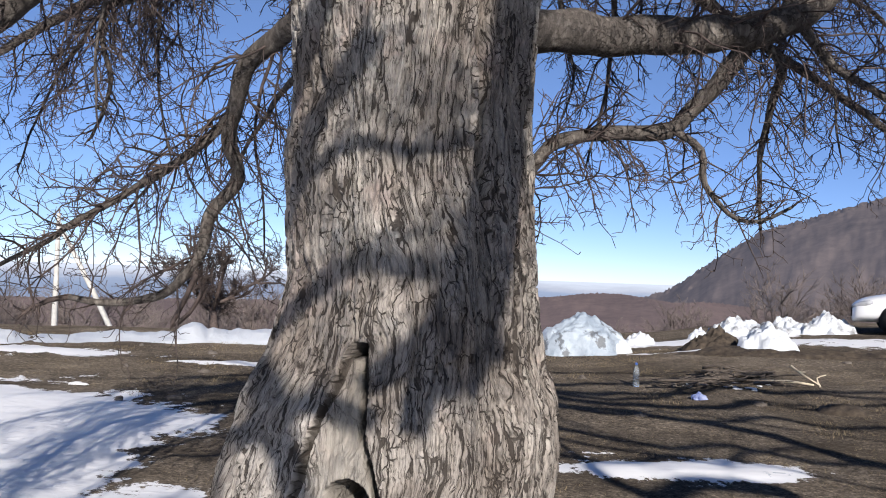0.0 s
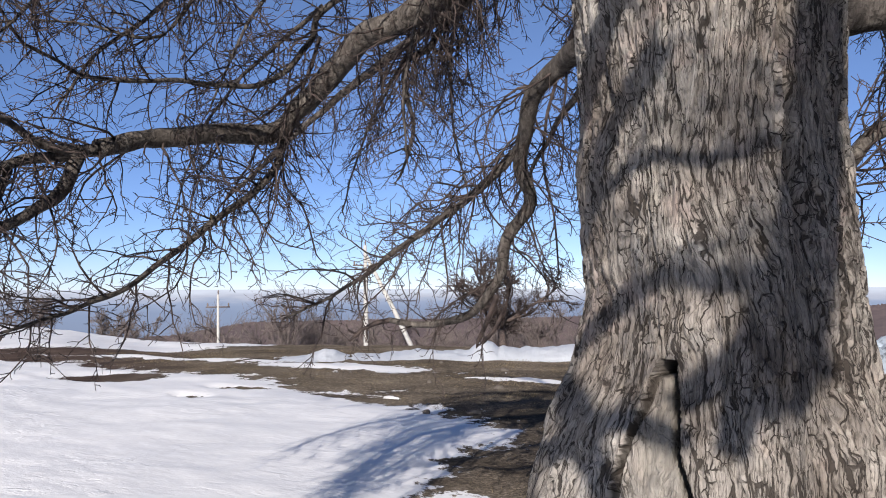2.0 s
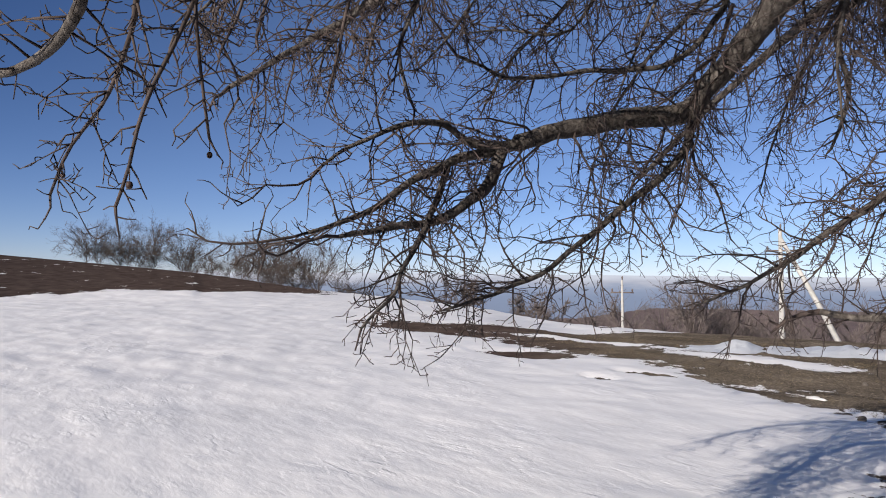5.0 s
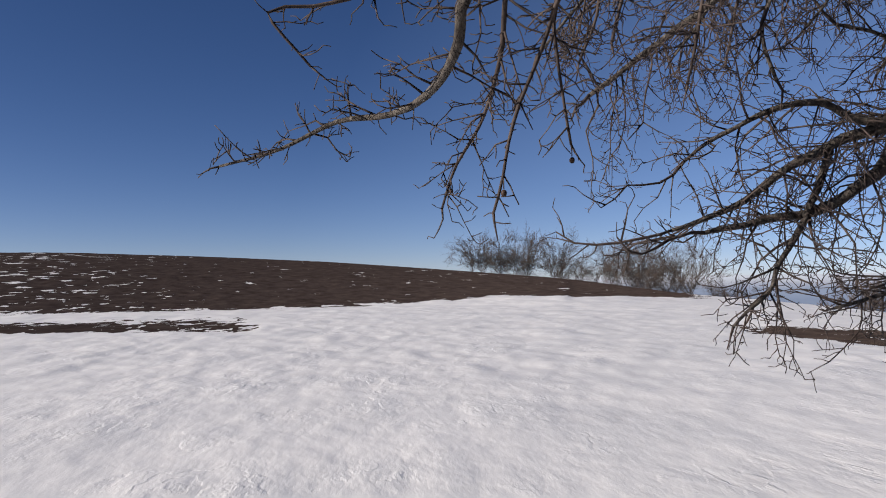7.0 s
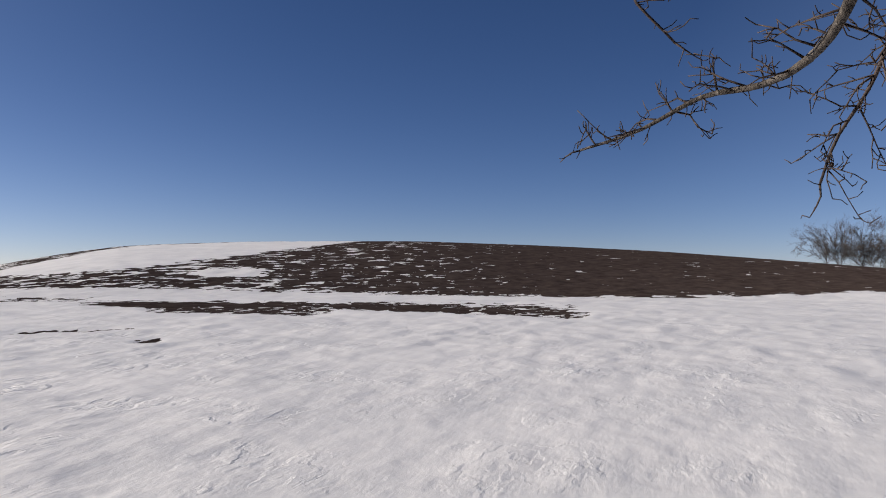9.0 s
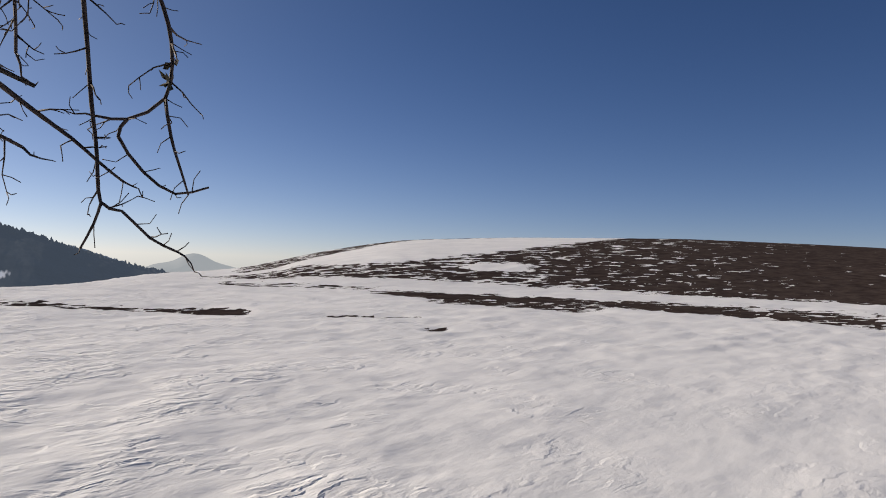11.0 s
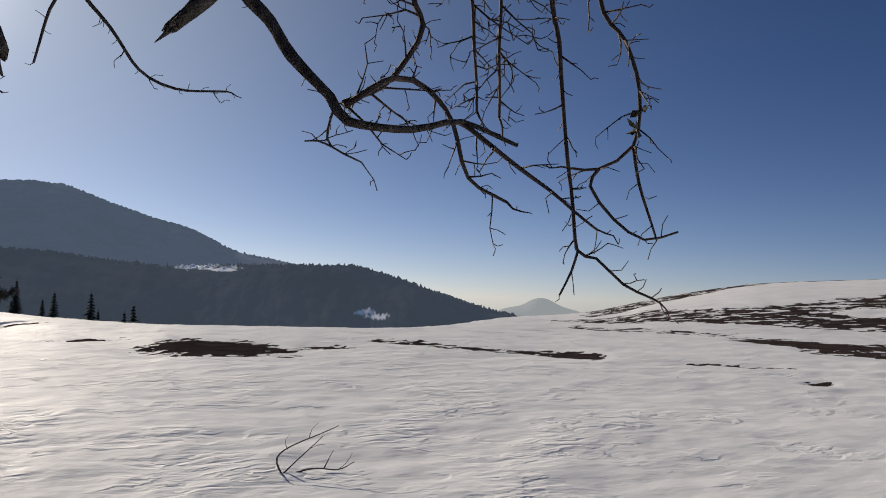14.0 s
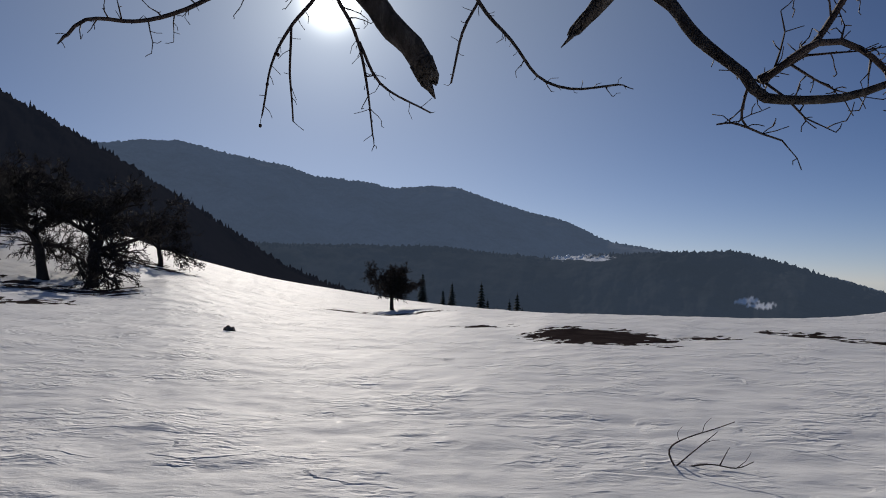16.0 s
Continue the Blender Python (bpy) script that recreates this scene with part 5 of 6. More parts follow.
    # the high crown, out of view, spread wide over the meadow to shade it
    for pts in (((0.2, 1.6, 3.65), (1.5, 0.9, 4.2), (3.0, 0.4, 4.3), (4.6, 0.1, 4.1), (6.6, -0.3, 3.8)), ((0.0, 2.5, 3.6), (1.8, 2.4, 4.3), (3.4, 2.6, 4.6), (5.0, 2.8, 4.4), (6.8, 2.8, 4.0)),
                ((0.2, 0.3, 3.85), (1.5, -0.7, 4.2), (3.0, -1.4, 4.1), (4.4, -1.8, 3.9), (6.0, -2.2, 3.6)), ((-0.3, 2.0, 3.6), (-1.5, 1.1, 4.4), (-2.8, 0.4, 4.5), (-4.0, 0.0, 4.3)),
                ((-0.2, 2.6, 3.8), (-1.6, 2.5, 4.6), (-3.0, 2.6, 4.8), (-4.2, 2.8, 4.5)), ((0.15, 1.0, 3.75), (-0.8, 0.2, 4.4), (-1.8, -0.5, 4.6), (-2.9, -0.9, 4.4)),
                ((-0.1, 2.6, 4.2), (0.6, 1.9, 5.0), (1.3, 1.0, 5.5), (2.0, 0.3, 5.6)), ((-0.1, 2.5, 4.4), (-0.5, 1.6, 5.2), (-0.8, 0.6, 5.6)), ((-0.1, 2.6, 4.4), (0.1, 3.6, 5.2), (0.2, 4.6, 5.5))):
        b(pts, 0.035 if pts[-1][0] < -1.5 else 0.060, 0.012, 0.19, 0.9, 0.2, 2, spur=0, up=0.7, skip=0.4, wobble=0.16, wave=0.045)
    # unseen thick boughs added to the south-east, whose shade lies on the earth
    b(((3.0, 0.4, 4.3), (5.1, -0.35, 4.0), (5.49, -1.05, 3.9), (6.1, -1.75, 3.85)), 0.03, 0.14, 0.2, 0.6, 0.2, 2, spur=0, up=0.7, wobble=0.12, wave=0.05)
    b(((3.0, -1.4, 4.1), (3.3, -2.85, 3.9), (3.9, -2.45, 3.9), (4.5, -2.6, 3.9)), 0.03, 0.11, 0.2, 0.6, 0.2, 2, spur=0, up=0.7, wobble=0.12, wave=0.05)
    # more unseen boughs, scattered to streak the earth with shade
    shade = np.random.default_rng(14)
    for k in range(9):
        x, y = shade.uniform(3.2, 8.0), shade.uniform(-2.5, 3.5)
        a, ln = shade.uniform(-0.5, 0.9), shade.uniform(1.2, 2.2)
        b(((1.5, 0.9, 4.2), (x * 0.6, y * 0.7, 4.3), (x, y, 4.1), (x + ln * math.cos(a), y + ln * math.sin(a), 3.9)), 0.065, 0.03, 0.20, 0.8, 0.2, 2, spur=0, up=0.7, skip=1.0, wobble=0.20, wave=0.05)
    # splintered ends of the broken stubs
    for at, way, r in (((0.50, -2.91, 2.25), (-0.04, -0.01, -0.085), 0.034), ((0.09, -2.65, 2.30), (0.05, -0.01, -0.055), 0.016)):
        at, way = np.array(at), np.array(way)
        torn = Tubes()
        for k in range(11):
            off = unit(np.cross(way, c.rng.normal(size=3))) * r * c.rng.uniform(0.1, 0.85)
            ln = c.rng.uniform(0.25, 0.75) * (1.3 if k < 3 else 0.8)
            torn.add((at + off - way * 0.4, at + off + way * ln * 0.5, at + off * 0.8 + way * ln), (r * 0.50, r * 0.36, r * 0.06), 6)
        torn.make("torn_end", LIMB, tree, "splintered end of a broken stub")
    # the last dry leaves and shrivelled fruit
    every = np.vstack(c.lines)

    def on_twig(at):
        return every[np.argmin(np.linalg.norm(every - np.array(at), axis=1))]

    for at, n in (((-0.911, -2.21, 2.10), 5), ((-0.977, -2.165, 2.069), 3), ((-2.03, 2.35, 2.12), 6), ((-1.5, 2.9, 2.3), 4), ((1.2, 2.8, 2.3), 8)):
        for k in range(n):
            p = on_twig(np.array(at) + c.rng.normal(size=3) * (0.02 if n < 6 else 0.07))
            ln, w = c.rng.uniform(0.026, 0.038), 0.010
            m = Matrix.Translation(Vector(p)) @ Euler(c.rng.uniform(0, 6, 3).tolist()).to_matrix().to_4x4()
            v = [m @ Vector(q) for q in ((0, 0, 0), (w, ln * 0.6, 0.003), (0, ln * 1.2, 0), (-w, ln * 0.6, 0.003), (0, ln * 0.65, -0.003))]
            mesh_object("leaf", [tuple(q) for q in v], [(0, 1, 4), (1, 2, 4), (2, 3, 4), (3, 0, 4)], DRY_LEAF, tree, True)
    for at in ((-1.985, 0.122, 2.0), (-1.6, 0.3, 1.98), (-1.55, 0.42, 1.97), (-1.45, 0.24, 1.9), (1.07, -3.27, 2.36), (1.1, -3.3, 2.19), (1.09, -3.24, 2.48)):
        p = on_twig(at)
        hang = Tubes()
        hang.add((p, p + np.array((0.004, 0, -0.012)), p + np.array((0.005, 0, -0.026))), (0.0016, 0.0013, 0.0013), 3)
        stalk = hang.make("fruit_stalk", TWIG, tree)
        bm = bmesh.new()
        bmesh.ops.create_icosphere(bm, subdivisions=2, radius=0.006, matrix=Matrix.Translation(p + np.array((0.005, 0, -0.034))) @ Matrix.Diagonal((1, 1, 1.2, 1)))
        part("fruit", bm, FRUIT, stalk)
    return tree


build_old_tree()


# ---- trees farther off ----
class Bare:
    """A leafless tree: trunk and limbs in one part, the fine crown in another."""

    def __init__(self, seed, height, spread, trunk_r, fork=0.3, thin=0.014, levels=4, kids=5, droop=0.0, upright=0.5, splay=(0.8, 0.8)):
        self.rng = np.random.default_rng(seed)
        self.big, self.fine = Tubes(), Tubes()
        self.splay = splay
        self.thin, self.kids, self.droop, self.upright = thin, kids, droop, upright
        rng = self.rng
        n = 6
        zs = np.linspace(-0.25, height * fork, n)
        bend = rng.normal(size=2) * 0.06 * height
        line = np.array([(bend[0] * t * t + 0.01 * height * rng.normal(), bend[1] * t * t, z) for t, z in zip(np.linspace(0, 1, n), zs)])
        self.big.add(line, trunk_r * np.array((1.35, 1.1, 0.98, 0.92, 0.88, 0.85)), 9)
        for k in range(kids):
            a = 2 * math.pi * (k + rng.uniform(-0.3, 0.3)) / kids
            up = rng.uniform(0.4, 1.2) * (1 + upright)
            way = unit(np.array((math.cos(a) * spread, math.sin(a) * spread, height * 0.5 * up / 1.2)))
            ln = height * (1 - fork) * rng.uniform(0.55, 0.75) * (0.7 + 0.5 * spread / height)
            start = line[-1 - (k % 2)]
            self.grow(start, way, ln, trunk_r * 0.52, levels)

    def grow(self, p, way, ln, r, level):
        rng = self.rng
        n = 5 if level > 1 else 2
        pts = [np.array(p)]
        for i in range(n):
            way = unit(way + rng.normal(size=3) * 0.24 + np.array((0, 0, 0.10 * self.upright - 0.14 * self.droop)))
            pts.append(pts[-1] + way * ln / n)
        pts = np.array(pts)
        r1 = max(r * 0.45, self.thin * 0.75)
        (self.big if level > 2 else self.fine).add(pts, np.linspace(max(r, self.thin), r1, n + 1), 6 if level > 2 else 3)
        if level <= 0:
            return
        for k in range(self.kids if level > 1 else self.kids + 1):
            t = rng.uniform(0.06, 1.0)
            i = min(int(t * n), n - 1)
            d = unit(pts[i + 1] - pts[i])
            side = unit(np.cross(d, rng.normal(size=3)))
            self.grow(pts[i] + (pts[i + 1] - pts[i]) * (t * n - i), d * self.splay[0] + side * self.splay[1], ln * rng.uniform(0.38, 0.62), r * 0.5, level - 1)

    def make(self, name, at, mat, fine_mat, label, category="tree"):
        ob = empty(name, at)
        self.big.make("trunk", mat, ob)
        self.fine.make("crown", fine_mat, ob)
        return tagged(ob, label, category)


def seat(ob, az, r, turn, size, sink=0.0):
    x, y, z = at_bearing(az, r)
    ob.scale = (size,) * 3
    ob.matrix_basis = pose(x, y, z - sink, 0, 0, turn) @ Matrix.Diagonal((size, size, size, 1))
    return ob


def copies(ob, places, group):
    """The thing itself at the first place and copies at the others: bearing, distance, turn, size."""
    ob["group"] = group
    for k, (az, r, turn, size) in enumerate(places):
        if k == 0:
            seat(ob, az, r, turn, size)
        else:
            x, y, z = at_bearing(az, r)
            m = pose(x, y, z, 0, 0, turn)
            c = copy_thing(ob, m)
            c.matrix_basis = m @ Matrix.Diagonal((size, size, size, 1))


# the spreading tree beyond the snow bank
seat(Bare(21, 5.4, 3.6, 0.19, 0.24, 0.0065, 4, 6, 0.0, 0.30, (0.85, 0.75)).make("bare_tree", (0, 0, 0), TWIG, TWIG, "spreading leafless tree beyond the snow bank"), 18.6, 31, 40, 1.0)

# woods down the slope to the north
rng = np.random.default_rng(8)
wood_a = Bare(31, 10.0, 1.8, 0.14, 0.16, 0.014, 2, 7, 0.0, 0.9, (0.9, 0.65)).make("woodland_tree", (0, 0, 0), FAR_BARK, FAR_BARK, "slender grey-brown leafless tree in the woods")
wood_b = Bare(32, 9.0, 2.6, 0.15, 0.14, 0.014, 2, 7, 0.0, 0.7, (0.9, 0.65)).make("woodland_tree", (0, 0, 0), FAR_BARK, FAR_BARK, "broad leafless tree in the woods")
places = [(a + rng.uniform(-0.4, 0.4), rng.uniform(52, 95), rng.uniform(0, 360), rng.uniform(0.72, 1.0)) for a in np.arange(4, 43, 0.74)]
copies(wood_a, places[0::2], "woods down the slope")
copies(wood_b, places[1::2], "woods down the slope")
east = [(a + rng.uniform(-0.5, 0.5), rng.uniform(50, 85), rng.uniform(0, 360), rng.uniform(0.7, 0.9) * (1.1 if a < -21 else 0.75)) for a in np.arange(-31, -6, 0.6)]
copies(copy_thing(wood_b, Matrix()), east, "woods beyond the track")

# trees on the hill's shoulder
hill_trees = [Bare(sd, 8.6, sp, 0.07, 0.06, 0.0085, 3, 6, 0.0, up, (0.95, 0.5)).make("hill_tree", (0, 0, 0), HILL_BARK, HILL_BARK, "pale many-stemmed leafless tree on the snowy hill shoulder")
              for sd, sp, up in ((41, 4.2, 0.6), (43, 3.4, 0.9))]
spots = [(a + rng.uniform(-0.8, 0.8), np.interp(a, (59, 70, 81), (70, 88, 95)) + rng.uniform(5, 17), rng.uniform(0, 360), rng.uniform(0.6, 1.2) * np.interp(a, (59.5, 62, 64, 70, 71, 79, 80.3), (0.5, 0.6, 1.05, 1.0, 0.8, 1.0, 0.7)))
         for a in np.concatenate((np.arange(59.8, 62.8, 0.9), np.arange(64, 70.2, 0.6), np.arange(71.8, 80.2, 0.7)))]
copies(hill_trees[0], spots[0::2], "trees on the hill shoulder")
copies(hill_trees[1], spots[1::2], "trees on the hill shoulder")
bush = Bare(51, 4.2, 3.2, 0.10, 0.1, 0.020, 3, 6, 0.0, 0.6).make("bare_bush", (0, 0, 0), FAR_BARK, FAR_BARK, "round leafless bush beyond the snow slope", "bush")
copies(bush, ((45.6, 52, 0, 0.80), (47.6, 54, 60, 0.85), (52.6, 62, 200, 0.95)), "bushes beyond the snow slope")

valley_bush = copy_thing(bush, Matrix())
valley_bush["label"] = "leafless thicket at the edge of the shaded valley"
copies(valley_bush, [(a + rng.uniform(-0.5, 0.5), rng.uniform(95, 125), rng.uniform(0, 360), rng.uniform(1.2, 1.7)) for a in np.arange(152.5, 180, 1.1)], "thickets at the valley edge")

# dark trees against the sun, their backlit look put into the bark colour
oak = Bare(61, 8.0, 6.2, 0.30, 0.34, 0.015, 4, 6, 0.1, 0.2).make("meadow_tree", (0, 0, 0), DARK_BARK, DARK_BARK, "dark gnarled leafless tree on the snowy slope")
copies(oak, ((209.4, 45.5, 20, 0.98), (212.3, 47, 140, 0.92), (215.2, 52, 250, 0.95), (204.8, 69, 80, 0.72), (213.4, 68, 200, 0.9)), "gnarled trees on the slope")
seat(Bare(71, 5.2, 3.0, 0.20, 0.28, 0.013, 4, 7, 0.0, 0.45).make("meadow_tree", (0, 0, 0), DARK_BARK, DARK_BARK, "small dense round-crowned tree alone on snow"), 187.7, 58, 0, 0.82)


def conifer(seed, height):
    r2 = np.random.default_rng(seed)
    ob = empty("spruce")
    stem = Tubes()
    stem.add(((0, 0, -0.3), (0, 0, height * 0.5), (0, 0, height)), (0.18, 0.1, 0.02), 6)
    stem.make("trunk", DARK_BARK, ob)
    v, f = [], []
    for k in range(26):
        t = k / 26
        z, rad = height * (0.04 + 0.94 * t), height * 0.21 * (1 - t) ** 0.85 + 0.12
        for j in range(9):
            a = j * 0.698 + k * 0.5 + r2.uniform(-0.2, 0.2)
            ln = rad * r2.uniform(0.7, 1.15)
            c, s = math.cos(a), math.sin(a)
            b = len(v)
            w = 0.28 * ln + 0.05
            v += [(0, 0, z + 0.25), (c * ln * 0.5 - s * w, s * ln * 0.5 + c * w, z - 0.05), (c * ln, s * ln, z - 0.35 * ln), (c * ln * 0.5 + s * w, s * ln * 0.5 - c * w, z - 0.05), (c * ln * 0.5, s * ln * 0.5, z - 0.3)]
            f += [(b, b + 1, b + 2), (b, b + 2, b + 3), (b, b + 4, b + 1), (b, b + 3, b + 4), (b + 1, b + 4, b + 2), (b + 4, b + 3, b + 2)]
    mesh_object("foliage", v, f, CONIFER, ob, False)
    return tagged(ob, "dark spruce at the edge of the valley woods", "tree")


copies(conifer(3, 13), ((180.6, 120, 0, 0.95), (177.8, 124, 50, 1.0), (176.9, 130, 90, 0.86), (176.2, 128, 10, 0.84), (182.9, 118, 70, 0.78), (179.3, 128, 10, 0.78), (171, 130, 130, 0.8),
                        (164.5, 125, 10, 0.75), (185.2, 122, 10, 0.72), (167.5, 128, 10, 0.7), (180.1, 123, 33, 0.8), (178.4, 126, 5, 0.9), (177.4, 122, 71, 0.8), (175.2, 127, 3, 0.7), (183.6, 121, 8, 0.66)), "spruces below the meadow")

far_spruce = conifer(9, 13)
far_spruce["label"] = "small dark spruce among bare woods below the track"
copies(far_spruce, ((-21.2, 88, 0, 0.40), (-22.3, 84, 50, 0.47), (-22.9, 90, 80, 0.43), (-23.6, 86, 20, 0.50), (-24.4, 83, 10, 0.46), (-25.2, 88, 95, 0.52), (-26.1, 85, 40, 0.44)), "spruces among the woods")


# ---- poles ----
def build_pole(az, r, top_angle, brace_az=None):
    x, y, z = at_bearing(az, r)
    top = EYE_Z + r * math.tan(radians(top_angle)) - z
    pole = empty("utility_pole", (x, y, z))
    shaft = Tubes()
    shaft.add(((0, 0, -0.3), (-0.06, 0, top * 0.5), (-0.12, 0, top)), tuple(k * (1 if brace_az is not None else 0.7) for k in (0.17, 0.14, 0.10)), 8)
    shaft.make("shaft", CONCRETE, pole)
    across = Vector((-math.cos(radians(az)), -math.sin(radians(az)), 0))
    arm = Tubes()
    h = top * 0.84
    arm.add([tuple(across * -0.75 + Vector((-0.1, 0, h))), tuple(across * 0.75 + Vector((-0.1, 0, h)))], (0.05, 0.05), 5)
    arm.make("crossarm", FAR_BARK, pole)
    for s in (-0.65, 0.0, 0.65):
        ins = Tubes()
        foot = across * s + Vector((-0.1, 0, h if s else top))
        ins.add((tuple(foot), tuple(foot + Vector((0, 0, 0.16))), tuple(foot + Vector((0, 0, 0.26)))), (0.03, 0.06, 0.03), 6)
        ins.make("insulator", FAR_BARK, pole)
    if brace_az is not None:
        bx, by, bz = at_bearing(brace_az, r)
        br = Tubes()
        br.add(((bx - x, by - y, bz - z - 0.3), ((bx - x) * 0.5 - 0.05, (by - y) * 0.5, (bz - z) * 0.5 + top * 0.46), (-0.1, 0, top * 0.93)), (0.16, 0.14, 0.11), 8)
        br.make("brace", CONCRETE, pole)
    return tagged(pole, "pale concrete utility pole " + ("with a slanting brace" if brace_az is not None else "with a short crossarm"), "utility pole")


build_pole(29.2, 44, 3.6, 24.6)
build_pole(40.2, 50, -0.17)


# ---- heaps of snow and earth ----
def heap(name, label, category, mat, cx, cy, rx, ry, h, turn=0.0, seed=0.0, sharp=1.0, dirty=0.0, jag=0.35, n=46):
    v, d = [], []
    c, s = math.cos(radians(turn)), math.sin(radians(turn))
    for i in range(n + 1):
        for j in range(n + 1):
            u, w = 2 * i / n - 1, 2 * j / n - 1
            q = math.hypot(u, w)
            k = max(0.0, 1 - q)
            lump = noise.fractal((u * 1.6 + seed, w * 1.6, seed * 3.1), 0.9, 2.1, 5)
            body = math.sqrt(max(0.0, 1 - min(1.0, q * (1 + 0.5 * lump)) ** 2)) ** sharp
            body *= min(1.0, (1 - q) * 4.5) if q < 1 else 0.0
            crags = noise.fractal((u * 5.0 + seed, w * 5.0, seed), 0.8, 2.1, 4)
            z = h * body * (0.85 + 0.9 * jag * lump + 0.45 * jag * crags) + 0.05 * h * min(1, k * 4) * noise.noise((u * 9, w * 9, seed))
            x, y = cx + u * rx * c - w * ry * s, cy + u * rx * s + w * ry * c
            v.append((x, y, ground_at(x, y) + (z if k > 0 else 0) - 0.05 - 0.05 * (k <= 0.02)))
            d.append(dirty)
    f = [(i * (n + 1) + j, (i + 1) * (n + 1) + j, (i + 1) * (n + 1) + j + 1, i * (n + 1) + j + 1) for i in range(n) for j in range(n)]
    return tagged(mesh_object(name, v, f, mat, attrs={"dirty": d}), label, category)


def bank():
    """The ploughed bank of snow along the meadow's edge."""
    v = []
    az = np.arange(-2, 36, 0.1)
    m = 15
    for i, a in enumerate(az):
        side = np.interp(a, (-2, 5, 13, 15, 19, 22, 26, 30, 35), (0.34, 0.36, 0.34, 0.27, 0.24, 0.18, 0.14, 0.07, 0.03))
        peaks = max(0.0, noise.noise((a * 0.33, 4.3, 1.0)) - 0.08) * (0.7 if a < 23 else 0.35) + 0.05 * noise.noise((a * 1.7, 9.0, 2.0))
        for q in range(m):
            t = q / (m - 1)
            r = 16.9 + 2.4 * t + 0.3 * noise.noise((a * 0.3, 2.0, 7.0))
            x, y, _ = at_bearing(a, r)
            prof = math.sin(math.pi * t) ** 0.8
            z = ground_at(x, y) + prof * (side + peaks * (0.4 + 0.6 * math.sin(math.pi * min(1, t * 1.2))) + 0.06 * noise.noise((x * 3, y * 3, 5.0))) - 0.04
            v.append((x, y, z))
    f = [(i * m + q, (i + 1) * m + q, (i + 1) * m + q + 1, i * m + q + 1) for i in range(len(az) - 1) for q in range(m - 1)]
    tagged(mesh_object("snow_bank", v, f, PILE, attrs={"dirty": [0.0] * len(v)}), "ploughed bank of clean snow along the meadow edge", "snow bank")


bank()
heap("snow_mound", "big block of icy snow with dark dirty face", "snow heap", SHADED_ICE, 2.58, 16.1, 1.15, 0.9, 0.94, 5, 1.3, 1.6, 0.9, 0.22, 60)
heap("snow_mound", "crumbled snow at the foot of the icy block", "snow heap", PILE, 3.3, 16.0, 0.45, 0.4, 0.46, 5, 3.3, 1.3, 0.0, 0.35, 40)
for cx, cy, rx, ry, h, sd in ((4.25, 17.7, 0.45, 0.3, 0.46, 4.1), (6.0, 18.8, 0.32, 0.24, 0.38, 5.7), (5.98, 14.5, 0.68, 0.5, 0.64, 6.2)):
    heap("snow_mound", "small lump of white snow on bare earth", "snow heap", PILE, cx, cy, rx, ry, h, 0, sd, 2.0, 0.1, 0.35, 40)
heap("snow_mound", "long ragged heap of dirty ploughed snow", "snow heap", PILE, 7.25, 19.6, 0.95, 0.6, 0.52, 12, 8.4, 1.5, 0.9, 0.6, 60)
heap("snow_mound", "long ragged heap of dirty ploughed snow", "snow heap", PILE, 8.3, 19.2, 1.1, 0.6, 0.44, 12, 11.4, 1.4, 1.0, 0.7, 60)
heap("snow_mound", "ragged heap of ploughed snow beside the track", "snow heap", PILE, 9.3, 19.0, 0.95, 0.6, 0.54, 12, 9.9, 1.5, 0.9, 0.6, 60)
heap("earth_mound", "low heap of dug brown earth", "earth heap", DIRT, 5.25, 15.5, 0.75, 0.5, 0.36, 5, 2.2, 1.3, 0, 0.8, 60)
heap("earth_mound", "long low ridge of dark scraped soil", "earth heap", DIRT, 6.6, 13.9, 3.0, 0.7, 0.16, -20, 3.6, 0.7, 0, 0.9, 70)
lumps = np.random.default_rng(6)
for k in range(16):
    t = k / 15
    heap("snow_lump", "lump of old snow on a melting patch", "snow heap", PILE, 1.0 + 1.75 * t + lumps.normal() * 0.05, 6.22 + 0.27 * t + lumps.normal() * 0.09,
         lumps.uniform(0.12, 0.30), lumps.uniform(0.08, 0.16), lumps.uniform(0.04, 0.075), 8, k * 1.9, 1.2, 0.15, 0.5, 16)["group"] = "lumps of old snow"
heap("earth_mound", "dark clod of earth on the meadow", "earth heap", DIRT, 4.78, 9.3, 0.35, 0.25, 0.16, 0, 7.2, 0.7, 0, 0.3, 24)


